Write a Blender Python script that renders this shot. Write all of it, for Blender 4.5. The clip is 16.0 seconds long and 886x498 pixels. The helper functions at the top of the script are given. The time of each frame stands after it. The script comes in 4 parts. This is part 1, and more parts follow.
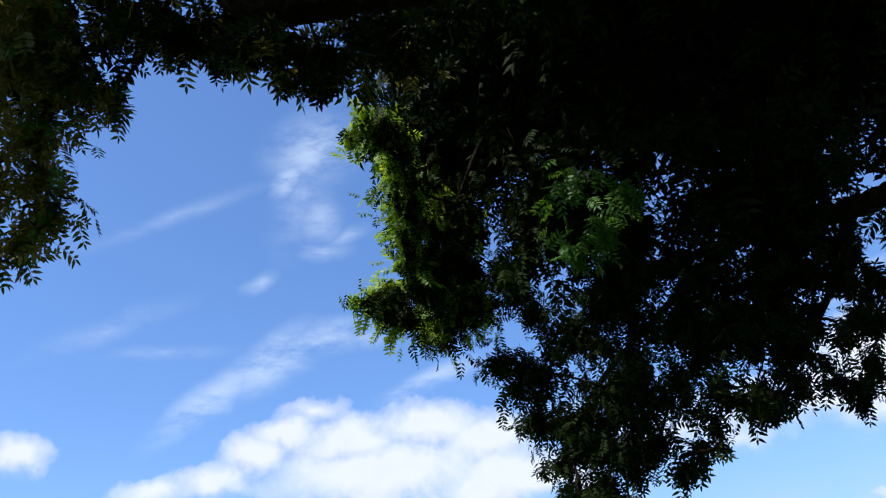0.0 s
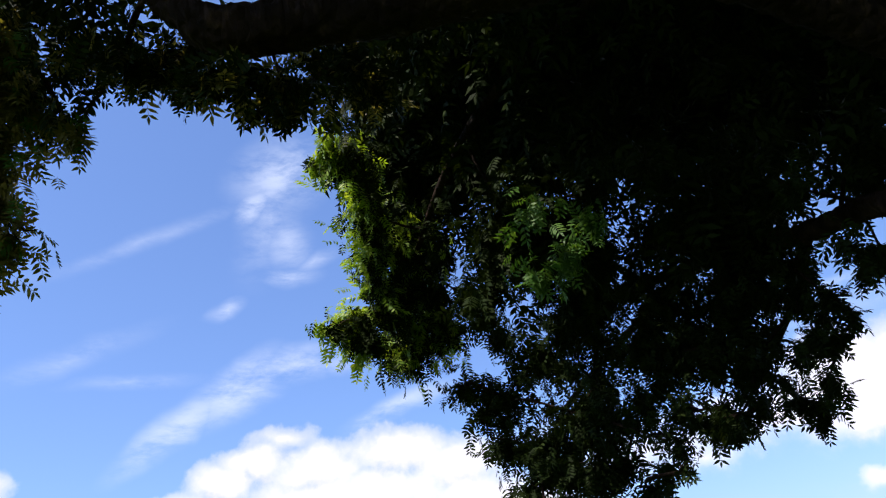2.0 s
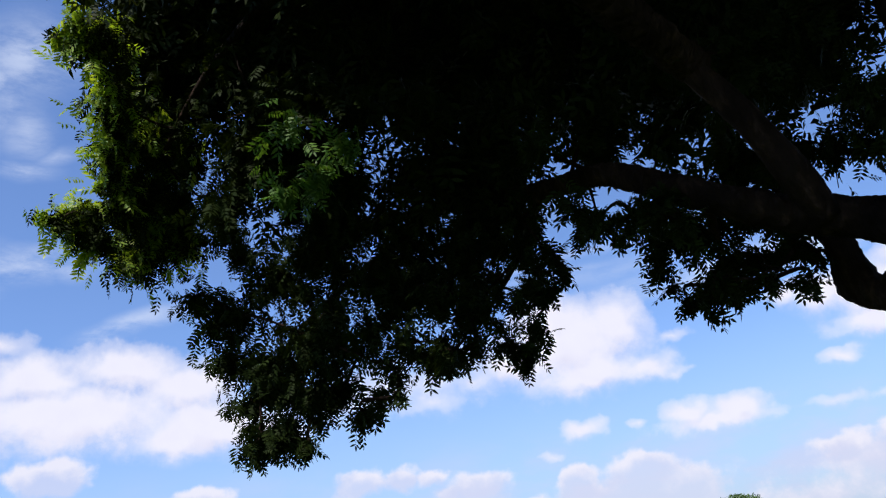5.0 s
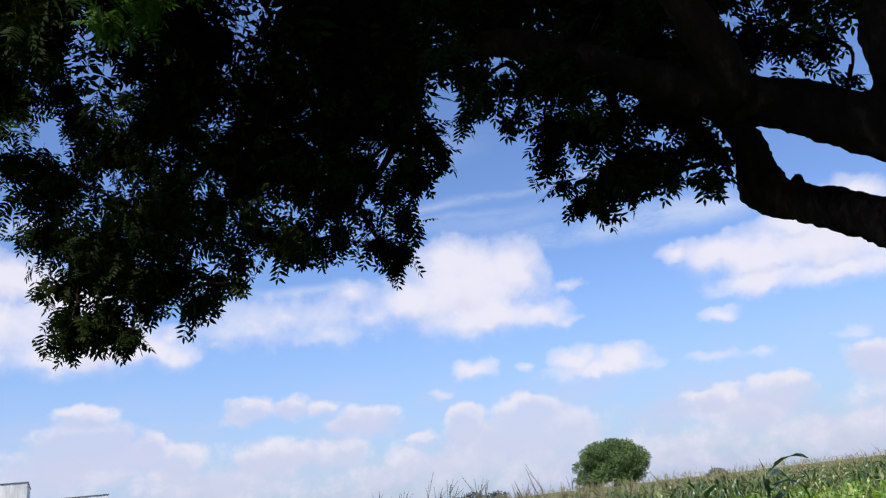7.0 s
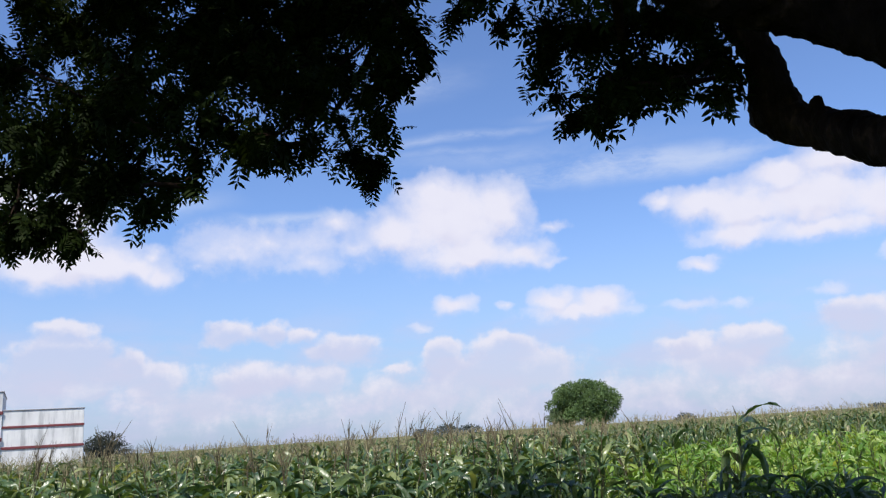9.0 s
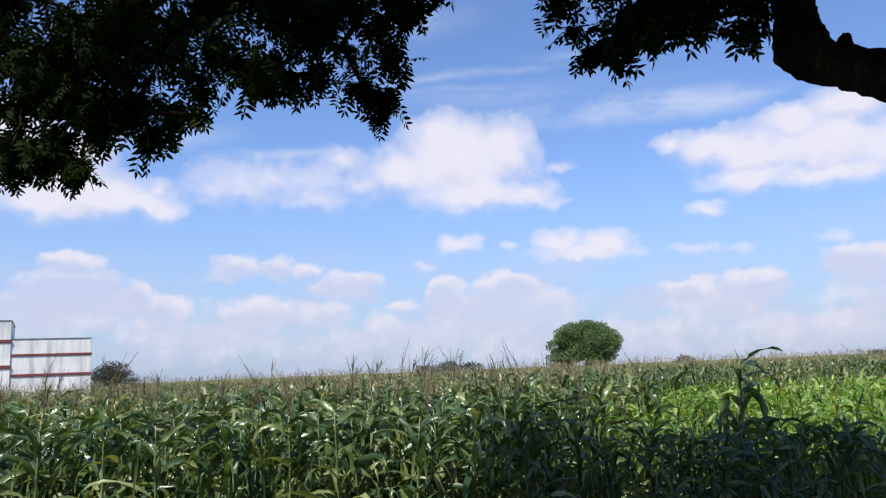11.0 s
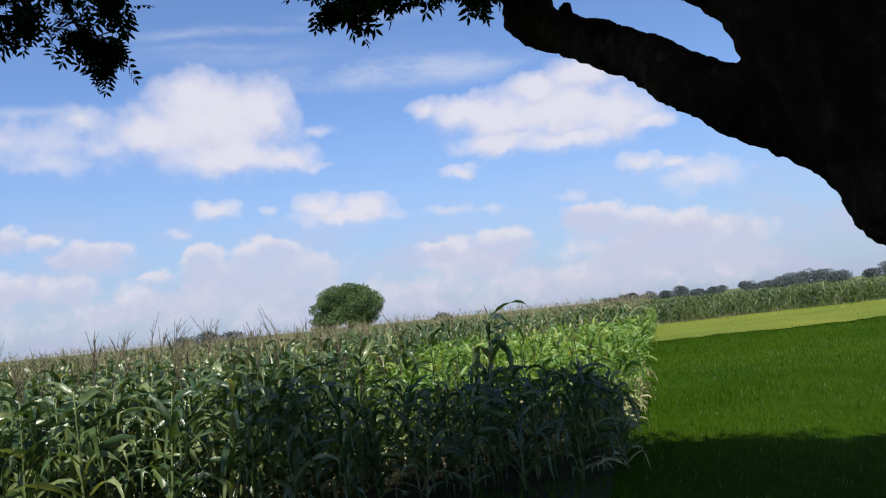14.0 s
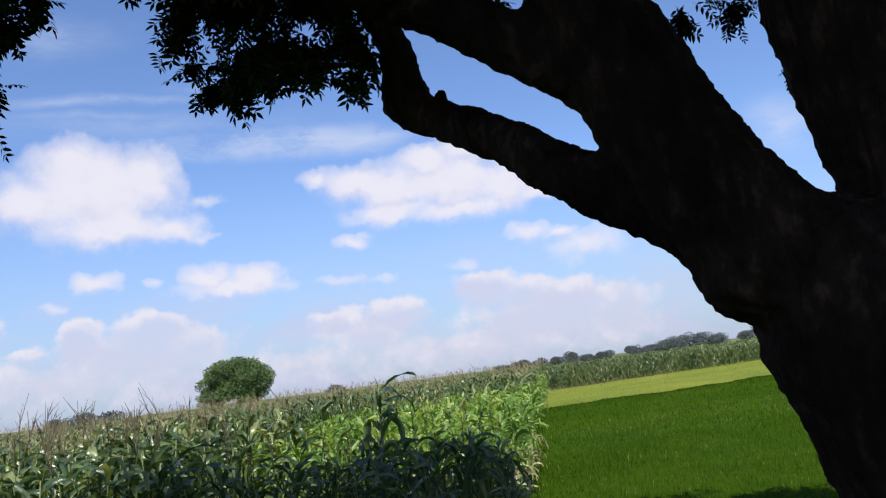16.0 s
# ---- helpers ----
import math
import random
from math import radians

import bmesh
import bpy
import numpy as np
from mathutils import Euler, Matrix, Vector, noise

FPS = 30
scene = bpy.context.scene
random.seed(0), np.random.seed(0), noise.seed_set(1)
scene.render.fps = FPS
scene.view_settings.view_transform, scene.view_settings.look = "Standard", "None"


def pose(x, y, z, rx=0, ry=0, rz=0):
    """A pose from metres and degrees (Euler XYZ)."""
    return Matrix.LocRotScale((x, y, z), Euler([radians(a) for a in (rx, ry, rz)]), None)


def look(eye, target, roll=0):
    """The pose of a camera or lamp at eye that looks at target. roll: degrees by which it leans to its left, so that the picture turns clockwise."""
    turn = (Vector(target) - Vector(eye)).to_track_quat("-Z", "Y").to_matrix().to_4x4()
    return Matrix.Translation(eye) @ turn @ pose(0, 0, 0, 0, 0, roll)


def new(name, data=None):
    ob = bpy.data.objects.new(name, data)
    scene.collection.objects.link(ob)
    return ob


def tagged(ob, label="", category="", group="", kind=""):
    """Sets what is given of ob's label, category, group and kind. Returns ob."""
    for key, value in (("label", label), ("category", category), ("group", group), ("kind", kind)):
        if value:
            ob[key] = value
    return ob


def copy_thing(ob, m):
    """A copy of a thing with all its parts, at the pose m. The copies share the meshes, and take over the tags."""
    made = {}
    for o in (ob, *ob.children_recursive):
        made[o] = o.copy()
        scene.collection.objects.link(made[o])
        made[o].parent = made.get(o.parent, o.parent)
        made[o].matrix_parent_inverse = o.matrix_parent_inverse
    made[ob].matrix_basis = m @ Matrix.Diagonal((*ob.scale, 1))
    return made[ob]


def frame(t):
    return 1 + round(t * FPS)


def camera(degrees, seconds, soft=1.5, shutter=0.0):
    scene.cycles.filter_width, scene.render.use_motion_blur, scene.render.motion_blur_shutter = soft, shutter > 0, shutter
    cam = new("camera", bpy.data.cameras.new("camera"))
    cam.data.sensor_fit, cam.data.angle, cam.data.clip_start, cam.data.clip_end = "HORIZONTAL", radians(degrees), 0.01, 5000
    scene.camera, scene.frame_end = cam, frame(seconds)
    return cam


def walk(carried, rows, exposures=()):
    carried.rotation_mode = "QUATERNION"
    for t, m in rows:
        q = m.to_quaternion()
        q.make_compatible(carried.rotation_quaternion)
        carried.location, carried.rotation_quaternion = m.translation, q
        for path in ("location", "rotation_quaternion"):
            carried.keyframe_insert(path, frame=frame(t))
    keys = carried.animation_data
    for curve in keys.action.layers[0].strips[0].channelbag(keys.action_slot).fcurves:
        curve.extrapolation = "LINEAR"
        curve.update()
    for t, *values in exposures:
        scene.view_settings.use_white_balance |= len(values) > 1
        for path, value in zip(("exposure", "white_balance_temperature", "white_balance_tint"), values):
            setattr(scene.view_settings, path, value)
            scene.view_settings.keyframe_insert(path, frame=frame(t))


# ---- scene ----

# ---- camera and its walk ----
cam = camera(57.2, 16.0, soft=1.25)
# seconds, eye, yaw, pitch, roll (the roll turns the horizon up towards the right)
ROWS = [
    (0.0, -0.158, -0.760, 1.818, 27.42, 28.47, -7.86),
    (0.5, -0.102, -0.822, 1.777, 28.52, 30.32, -6.92),
    (1.0, -0.101, -0.823, 1.778, 25.66, 30.65, -8.06),
    (1.5, -0.121, -0.798, 1.806, 24.40, 30.25, -9.47),
    (2.0, -0.138, -0.771, 1.820, 24.58, 29.80, -9.84),
    (2.5, -0.121, -0.789, 1.819, 24.70, 29.86, -9.88),
    (3.0, -0.119, -0.806, 1.805, 24.21, 29.89, -9.93),
    (3.5, -0.116, -0.790, 1.805, 22.70, 29.81, -10.43),
    (4.0, -0.110, -0.786, 1.800, 18.68, 29.35, -10.30),
    (4.5, -0.085, -0.774, 1.753, 11.97, 25.39, -9.44),
    (5.0, -0.098, -0.739, 1.753, 7.04, 22.69, -9.09),
    (5.2, -0.068, -0.690, 1.758, 3.42, 20.57, -9.55),
    (7.3, -0.001, -0.155, 1.697, 0.21, 16.99, -6.15),
    (7.5, 0.019, -0.096, 1.711, 0.41, 16.53, -5.15),
    (8.0, 0.042, -0.030, 1.699, 0.94, 14.16, -3.85),
    (8.5, 0.016, -0.004, 1.711, -1.43, 12.44, -5.03),
    (9.0, -0.000, 0.000, 1.700, 0.00, 12.78, -3.62),
    (9.5, -0.030, 0.005, 1.701, 0.77, 11.25, -2.56),
    (11.8, -0.008, 0.050, 1.702, 0.19, 8.37, -2.03),
    (12.0, -0.020, 0.034, 1.697, -1.05, 8.19, -2.56),
    (12.5, -0.035, -0.021, 1.665, -7.31, 5.40, -3.51),
    (13.0, 0.020, 0.068, 1.698, -9.98, 6.14, -4.39),
    (13.5, 0.017, 0.051, 1.689, -13.84, 5.42, -5.31),
    (14.0, 0.041, 0.077, 1.698, -16.02, 4.80, -5.74),
    (14.5, 0.059, 0.075, 1.702, -17.21, 5.56, -6.38),
    (15.0, 0.088, 0.095, 1.713, -18.52, 6.01, -6.76),
    (15.5, 0.059, 0.036, 1.698, -21.06, 6.35, -6.03),
    (16.0, 0.059, 0.019, 1.712, -24.12, 8.81, -7.41),
]


def aim(x, y, z, yaw, pitch, roll):
    return pose(x, y, z, 0, 0, yaw) @ pose(0, 0, 0, 90 + pitch, 0, 0) @ pose(0, 0, 0, 0, 0, roll)


walk(cam, [(t, aim(x, y, z, yaw, pitch, roll)) for t, x, y, z, yaw, pitch, roll in ROWS],
     exposures=[(0.0, 0.2, 6050, 4), (1.2, 0.45, 6600, 12), (4.0, 0.45, 6600, 12), (5.0, 0.1, 6500, 10), (7.5, 0.0, 6500, 10), (11.5, 0.0, 6500, 10), (12.5, -0.12, 6450, 10), (14.5, -0.14, 6550, 9), (16.0, 0.0, 6600, 10)])

# ---- world, sun, exposure ----
SUN_AZ, SUN_EL = 150.0, 58.0      # degrees from +y towards -x; above the horizon


def build_world():
    w = bpy.data.worlds.new("sky")
    scene.world = w
    w.use_nodes = True
    nt = w.node_tree
    nt.nodes.clear()

    def node(kind, **sets):
        n = nt.nodes.new(kind)
        for key, value in sets.items():
            n.inputs[key].default_value = value
        return n

    def math_node(op, a, b=None, c=None, clamp=False):
        n = nt.nodes.new("ShaderNodeMath")
        n.operation, n.use_clamp = op, clamp
        for i, v in enumerate((a, b, c)):
            if v is None:
                continue
            if isinstance(v, (int, float)):
                n.inputs[i].default_value = v
            else:
                nt.links.new(v, n.inputs[i])
        return n.outputs[0]

    def ramp(v, lo, hi):
        n = nt.nodes.new("ShaderNodeMapRange")
        n.interpolation_type = "SMOOTHSTEP"
        n.inputs["From Min"].default_value, n.inputs["From Max"].default_value = lo, hi
        nt.links.new(v, n.inputs["Value"])
        return n.outputs["Result"]

    def mixed(fac, a, b):
        n = nt.nodes.new("ShaderNodeMix")
        n.data_type = "RGBA"
        if isinstance(fac, (int, float)):
            n.inputs["Factor"].default_value = fac
        else:
            nt.links.new(fac, n.inputs["Factor"])
        for i, v in ((6, a), (7, b)):
            if isinstance(v, tuple):
                n.inputs[i].default_value = (*v, 1)
            else:
                nt.links.new(v, n.inputs[i])
        return n.outputs[2]

    sky = nt.nodes.new("ShaderNodeTexSky")
    sky.sky_type, sky.sun_disc = "NISHITA", False
    sky.sun_elevation, sky.sun_rotation = radians(SUN_EL), radians(-SUN_AZ)
    sky.air_density, sky.dust_density, sky.ozone_density = 1.0, 0.6, 2.0
    co = nt.nodes.new("ShaderNodeTexCoord")
    xyz = nt.nodes.new("ShaderNodeSeparateXYZ")
    nt.links.new(co.outputs["Generated"], xyz.inputs[0])
    az = math_node("MULTIPLY", math_node("ARCTAN2", math_node("MULTIPLY", xyz.outputs[0], -1.0), xyz.outputs[1]), 57.2958)
    el = math_node("MULTIPLY", math_node("ARCSINE", xyz.outputs[2]), 57.2958)
    flat = nt.nodes.new("ShaderNodeCombineXYZ")
    nt.links.new(az, flat.inputs[0])
    nt.links.new(el, flat.inputs[1])
    flat = flat.outputs[0]

    def noise_at(vec, scale, detail=5.0, rough=0.55, stretch=None, turn=0.0):
        if stretch:
            m = nt.nodes.new("ShaderNodeMapping")
            m.inputs["Scale"].default_value = stretch
            m.inputs["Rotation"].default_value = (0, 0, radians(turn))
            nt.links.new(vec, m.inputs[0])
            vec = m.outputs[0]
        n = node("ShaderNodeTexNoise", Scale=scale, Detail=detail, Roughness=rough)
        nt.links.new(vec, n.inputs["Vector"])
        return n

    # billows push the edges of the clouds about
    bill = noise_at(flat, 0.62, 3.0, 0.45)

    def warp():
        push = nt.nodes.new("ShaderNodeVectorMath")
        push.operation = "MULTIPLY_ADD"
        nt.links.new(bill.outputs["Color"], push.inputs[0])
        push.inputs[1].default_value, push.inputs[2].default_value = (1.9, 1.5, 0), (-0.95, -0.75, 0)
        add = nt.nodes.new("ShaderNodeVectorMath")
        nt.links.new(flat, add.inputs[0])
        nt.links.new(push.outputs[0], add.inputs[1])
        return add.outputs[0]

    warped = warp()

    def field(blobs, vec):
        """The largest of some soft ellipses: 1 at a middle, 0 at a rim, each times its weight."""
        total = None
        for a, e, ra, re, turn, weight in blobs:
            m = nt.nodes.new("ShaderNodeMapping")
            m.vector_type = "TEXTURE"
            m.inputs["Location"].default_value = (a, e, 0)
            m.inputs["Rotation"].default_value = (0, 0, radians(turn))
            m.inputs["Scale"].default_value = (ra, re, 1)
            nt.links.new(vec, m.inputs[0])
            d = nt.nodes.new("ShaderNodeVectorMath")
            d.operation = "LENGTH"
            nt.links.new(m.outputs[0], d.inputs[0])
            v = math_node("MULTIPLY_ADD", d.outputs["Value"], -weight, weight)
            total = v if total is None else math_node("MAXIMUM", total, v)
        return total

    # clouds: azimuth, elevation, half width, half height (degrees), weight
    MIDDLE_HEAP = [(-0.8, 14.6, 5.8, 3.7, 1), (-0.1, 16.5, 3.6, 1.8, 0.95), (-4.1, 15.3, 2.8, 2.5, 0.95), (-5.7, 12.0, 2.6, 1.1, 0.85), (-1.9, 12.3, 5.4, 1.6, 0.95), (3.4, 14.1, 2.7, 1.9, 0.9), (-7.9, 13.7, 1.9, 0.5, 0.45), (-7.5, 11.3, 1.4, 0.4, 0.4)]
    TORN_HEAP = [(9.3, 13.6, 4.6, 1.9, 0.36), (7.5, 14.9, 1.5, 1.1, 0.55), (12.3, 13.8, 1.5, 1.2, 0.5), (14.6, 13.5, 1.4, 1.1, 0.42), (9.5, 12.2, 2.9, 0.9, 0.42), (6.3, 13.4, 2.1, 1.1, 0.45), (16.8, 13.1, 1.7, 1.6, 0.34)]
    WEST_HEAP = [(25.0, 12.2, 6.5, 1.9, 1), (26.9, 11.6, 3.9, 1.4, 0.9), (24.0, 12.0, 3.0, 1.5, 0.9), (21.2, 12.0, 2.3, 1.2, 0.85), (19.8, 11.5, 1.8, 1.1, 0.75), (20.2, 12.9, 0.9, 0.7, 0.6), (17.1, 12.0, 0.8, 0.4, 0.3)]
    EAST_HEAP = [(-27.2, 15.7, 3.3, 1.7, 1), (-24.0, 15.2, 2.9, 1.3, 0.95), (-15.7, 14.6, 1.3, 0.9, 0.75), (-18.4, 14.1, 3.3, 1.5, 0.9), (-21.4, 13.5, 4.1, 1.9, 0.95), (-25.4, 13.5, 5.0, 2.4, 1), (-29.1, 12.8, 3.5, 2.0, 0.95), (-31.3, 11.8, 2.1, 0.8, 0.8), (-20.7, 11.9, 3.9, 1.1, 0.85), (-25.6, 11.5, 4.9, 1.0, 0.85)]
    SMALL_HEAPS = [(-17.8, 10.0, 1.5, 0.7, 0.7), (-0.5, 8.8, 2.0, 0.8, 0.72), (1.9, 7.4, 0.9, 0.4, 0.45), (-4.2, 8.4, 0.6, 0.4, 0.4), (-7.7, 8.5, 2.2, 1.2, 0.9), (-11.0, 8.2, 2.2, 1.2, 0.9), (-9.5, 7.7, 4.5, 0.7, 0.8), (-16.7, 7.6, 1.9, 0.5, 0.36), (-19.7, 7.2, 1.2, 0.4, 0.32), (-32.5, 8.9, 1.3, 0.6, 0.75), (-30.3, 9.2, 2.0, 0.7, 0.6), (-34.2, 7.8, 3.1, 1.3, 0.62), (-25.4, 7.6, 1.2, 0.4, 0.3)]
    LOW_HEAPS = [(15.0, 7.7, 2.2, 1.0, 0.7), (12.4, 7.8, 1.4, 0.9, 0.72), (10.4, 7.3, 1.3, 0.6, 0.6), (7.1, 6.3, 2.7, 1.1, 0.66), (9.0, 6.0, 1.3, 0.6, 0.6), (13.5, 4.5, 3.7, 1.1, 0.66), (9.2, 4.4, 2.6, 0.9, 0.64), (0.5, 5.4, 1.8, 1.2, 0.95), (-3.8, 5.8, 2.7, 1.2, 0.95), (-3.5, 4.4, 6.0, 1.6, 0.72), (-6.5, 4.3, 2.9, 1.3, 0.7), (3.6, 4.6, 1.4, 0.4, 0.5), (19.6, 4.9, 2.3, 1.0, 0.75), (21.2, 5.9, 1.0, 1.0, 0.8), (1.7, 2.8, 12.9, 1.8, 0.36), (17.3, 3.1, 5.9, 1.5, 0.42)]
    FAR_HEAPS = [(-16.3, 5.0, 2.3, 0.7, 0.62), (-20.5, 5.0, 2.5, 1.1, 0.85), (-18.1, 3.8, 4.1, 1.3, 0.52), (-26.9, 6.0, 2.6, 1.3, 0.92), (-29.5, 5.3, 2.1, 1.0, 0.85), (-32.3, 4.5, 3.3, 1.3, 0.8), (-30.5, 3.6, 6.4, 1.8, 0.66), (-35.2, 3.2, 3.8, 2.0, 0.62), (-14.1, 2.1, 5.7, 1.1, 0.38), (-25.1, 1.8, 8.8, 1.3, 0.4)]
    NORTH_HEAP = [(38.1, 18.2, 2.7, 1.0, 0.6), (40.3, 16.9, 3.1, 1.3, 0.9), (35.8, 16.0, 4.7, 1.9, 0.95), (30.1, 16.6, 4.3, 1.8, 1), (26.1, 15.2, 3.8, 1.9, 0.95), (42.5, 15.7, 2.7, 1.6, 0.9), (33.6, 13.7, 10.1, 2.6, 1), (25.6, 12.9, 3.7, 2.2, 0.95), (45.1, 14.1, 3.1, 1.4, 0.85), (49.0, 13.6, 3.1, 1.0, 0.75), (57.3, 16.2, 2.3, 1.5, 0.8), (15.0, 13.5, 3.8, 1.7, 0.5), (1.5, 15.3, 1.8, 1.0, 0.5)]
    NORTH_LOW = [(34.6, 10.1, 2.7, 1.1, 0.8), (25.4, 8.1, 2.0, 0.6, 0.6), (25.2, 6.3, 4.1, 1.7, 0.85), (22.1, 5.3, 2.4, 1.1, 0.8), (23.7, 4.2, 1.5, 0.7, 0.75), (19.9, 4.2, 2.0, 0.6, 0.62), (27.1, 5.0, 3.8, 1.7, 0.7)]
    # thin high cloud: the same, with the turn before the weight
    VEILS_NORTH = [(38.0, 33.2, 5.2, 2.6, -62, 0.55), (45.5, 19.3, 6.1, 1.4, -35, 1.1), (40.9, 21.8, 4.8, 2.2, -29, 1.3), (36.8, 23.3, 4.6, 1.49, -7, 1.1), (33.8, 23.2, 2.2, 1.05, 6, 0.9), (29.7, 19.5, 5.2, 0.98, -16, 1), (32.2, 18.8, 2.1, 0.74, -17, 0.8), (37.2, 36.2, 5.3, 3.17, -13, 1), (39.7, 34.1, 2.3, 1.35, -36, 1.1), (36.9, 31.5, 2.1, 2.6, -15, 0.7), (36.9, 29.1, 2.5, 0.85, 2, 0.8), (35.2, 30.0, 2.3, 0.77, -23, 0.6), (41.9, 27.2, 1.8, 0.68, -22, 0.8), (47.9, 31.6, 9.7, 0.65, -20, 0.4), (52.3, 23.9, 6.4, 0.98, -21, 0.45), (48.2, 22.3, 5.4, 0.57, -2, 0.45)]
    VEILS_EAST = [(-13.6, 17.4, 13.3, 1.5, 1, 1.3), (-17.2, 17.3, 8.2, 0.85, 0, 1.3), (-6.6, 16.8, 5.2, 0.46, -1, 0.6), (-2.8, 20.6, 7.0, 0.50, -1, 0.7), (-1.5, 19.5, 7.9, 0.50, -0, 0.5), (-11.1, 21.2, 6.6, 0.50, 2, 0.5), (10.7, 15.4, 8.9, 0.61, -2, 0.8), (19.4, 16.0, 5.7, 1.14, -6, 0.6), (-4.7, 18.9, 14.8, 1.24, -0, 0.4)]
    VEILS_FAR = [(-12.8, 17.5, 13.1, 1.38, 0, 0.5), (0.8, 20.4, 6.0, 0.53, -3, 0.6), (0.9, 24.2, 5.6, 1.54, -6, 0.5), (-48.0, 13.3, 3.2, 2.17, 34, 0.9)]

    # each cloud is a heap of soft ellipses that melt into one another, longer drawn out towards the base
    parts = nt.nodes.new("ShaderNodeSeparateXYZ")
    nt.links.new(warped, parts.inputs[0])
    wx, wy = parts.outputs[0], parts.outputs[1]
    def heap(groups):
        """How deep inside the clouds, here and a little higher up."""
        here = above = None
        for blobs, sink, lift in groups:
            for a, e, ra, re, weight in blobs:
                u = math_node("MULTIPLY_ADD", wx, 0.97 / ra, -0.97 * a / ra)
                uu = math_node("MULTIPLY", u, u)
                v = math_node("MULTIPLY_ADD", wy, 0.97 / re, -0.97 * e / re)
                w = math_node("ADD", v, lift / re)
                v = math_node("MAXIMUM", v, math_node("MULTIPLY", v, sink))
                h = math_node("MULTIPLY_ADD", math_node("SQRT", math_node("MULTIPLY_ADD", v, v, uu)), -weight, weight)
                g = math_node("MULTIPLY_ADD", math_node("SQRT", math_node("MULTIPLY_ADD", w, w, uu)), -weight, weight)
                here = h if here is None else math_node("SMOOTH_MAX", here, h, 0.34)
                above = g if above is None else math_node("SMOOTH_MAX", above, g, 0.34)
        return here, above

    # knobbly rims: coarse lumps with finer ones on them, and wisps torn from the bases
    lumps, fine = noise_at(flat, 0.42, 7.0, 0.62), noise_at(flat, 1.9, 5.0, 0.6)
    ragged = math_node("ADD", math_node("MULTIPLY_ADD", lumps.outputs["Fac"], 0.70, -0.35), math_node("MULTIPLY_ADD", fine.outputs["Fac"], 0.20, -0.10))
    high, high_up = heap(((MIDDLE_HEAP, -0.95, 1.0), (TORN_HEAP, -0.95, 0.8), (WEST_HEAP, -0.95, 0.9), (EAST_HEAP, -0.95, 0.9), (SMALL_HEAPS, -0.95, 0.6), (NORTH_HEAP, -0.9, 1.0)))
    underside = ramp(math_node("SUBTRACT", high_up, high), -0.05, 0.35)
    high = math_node("ADD", high, math_node("MULTIPLY", ragged, math_node("MULTIPLY_ADD", underside, 0.4, 0.75)))
    cover = math_node("ADD", math_node("MULTIPLY", ramp(high, -0.04, 0.19), math_node("SUBTRACT", 1.0, underside)), math_node("MULTIPLY", ramp(high, -0.14, 0.50), underside))
    cover = math_node("MULTIPLY", cover, math_node("MULTIPLY_ADD", ramp(high, 0.08, 0.68), 0.62, 0.38))
    # low heaps: bright crowns that fade into the haze below
    lower, lower_up = heap(((LOW_HEAPS, -0.7, 0.7), (FAR_HEAPS, -0.7, 0.7), (NORTH_LOW, -0.7, 0.7)))
    lower = math_node("ADD", lower, math_node("MULTIPLY", ragged, 0.9))
    depth = ramp(math_node("ADD", lower_up, math_node("MULTIPLY_ADD", lumps.outputs["Fac"], -1.2, 0.6)), -0.25, 0.45)
    low_cover = math_node("MULTIPLY", ramp(lower, -0.03, 0.33), math_node("MULTIPLY_ADD", depth, -0.32, 0.90))
    # scattered clouds all round, outside the part of the sky that is listed above
    far_noise = noise_at(flat, 0.075, 6.0, 0.55, (1.0, 2.2, 1.0))
    around = math_node("MULTIPLY", ramp(far_noise.outputs["Fac"], 0.55, 0.70), ramp(math_node("ABSOLUTE", az), 58.0, 75.0))
    cover = math_node("MAXIMUM", cover, around)

    drift = noise_at(flat, 0.22, 3.0, 0.5)
    bent = nt.nodes.new("ShaderNodeVectorMath")
    bent.operation = "MULTIPLY_ADD"
    nt.links.new(drift.outputs["Color"], bent.inputs[0])
    bent.inputs[1].default_value = (2.2, 1.1, 0)
    nt.links.new(flat, bent.inputs[2])
    shifted = nt.nodes.new("ShaderNodeVectorMath")
    nt.links.new(bent.outputs[0], shifted.inputs[0])
    shifted.inputs[1].default_value = (-1.1, -0.55, 0)
    streaks = shifted.outputs[0]
    thin = noise_at(streaks, 0.42, 7.0, 0.68, (0.34, 1.0, 1.0), -22.0)
    veil = math_node("MULTIPLY", ramp(field(VEILS_NORTH + VEILS_EAST + VEILS_FAR, streaks), -0.12, 1.0), ramp(thin.outputs["Fac"], 0.27, 0.64))

    tint = nt.nodes.new("ShaderNodeMix")
    tint.data_type, tint.blend_type = "RGBA", "MULTIPLY"
    tint.inputs["Factor"].default_value = 1.0
    nt.links.new(sky.outputs["Color"], tint.inputs[6])
    tint.inputs[7].default_value = (SKY_GAIN[0], SKY_GAIN[1], SKY_GAIN[2], 1)
    base = tint.outputs[2]
    # haze low over the fields
    haze = math_node("MULTIPLY", ramp(el, 16.0, -1.0), 0.72)
    base = mixed(haze, base, HAZE)
    base = mixed(math_node("MULTIPLY", veil, 0.66), base, VEIL)
    bank = noise_at(flat, 0.16, 6.0, 0.55, (1.0, 2.4, 1.0))
    banked = math_node("MULTIPLY", ramp(bank.outputs["Fac"], 0.40, 0.66), ramp(el, 10.5, 4.0))
    base = mixed(math_node("MULTIPLY", banked, 0.5), base, BANK)
    base = mixed(low_cover, base, mixed(depth, CLOUD_LOW, CLOUD_BASE))
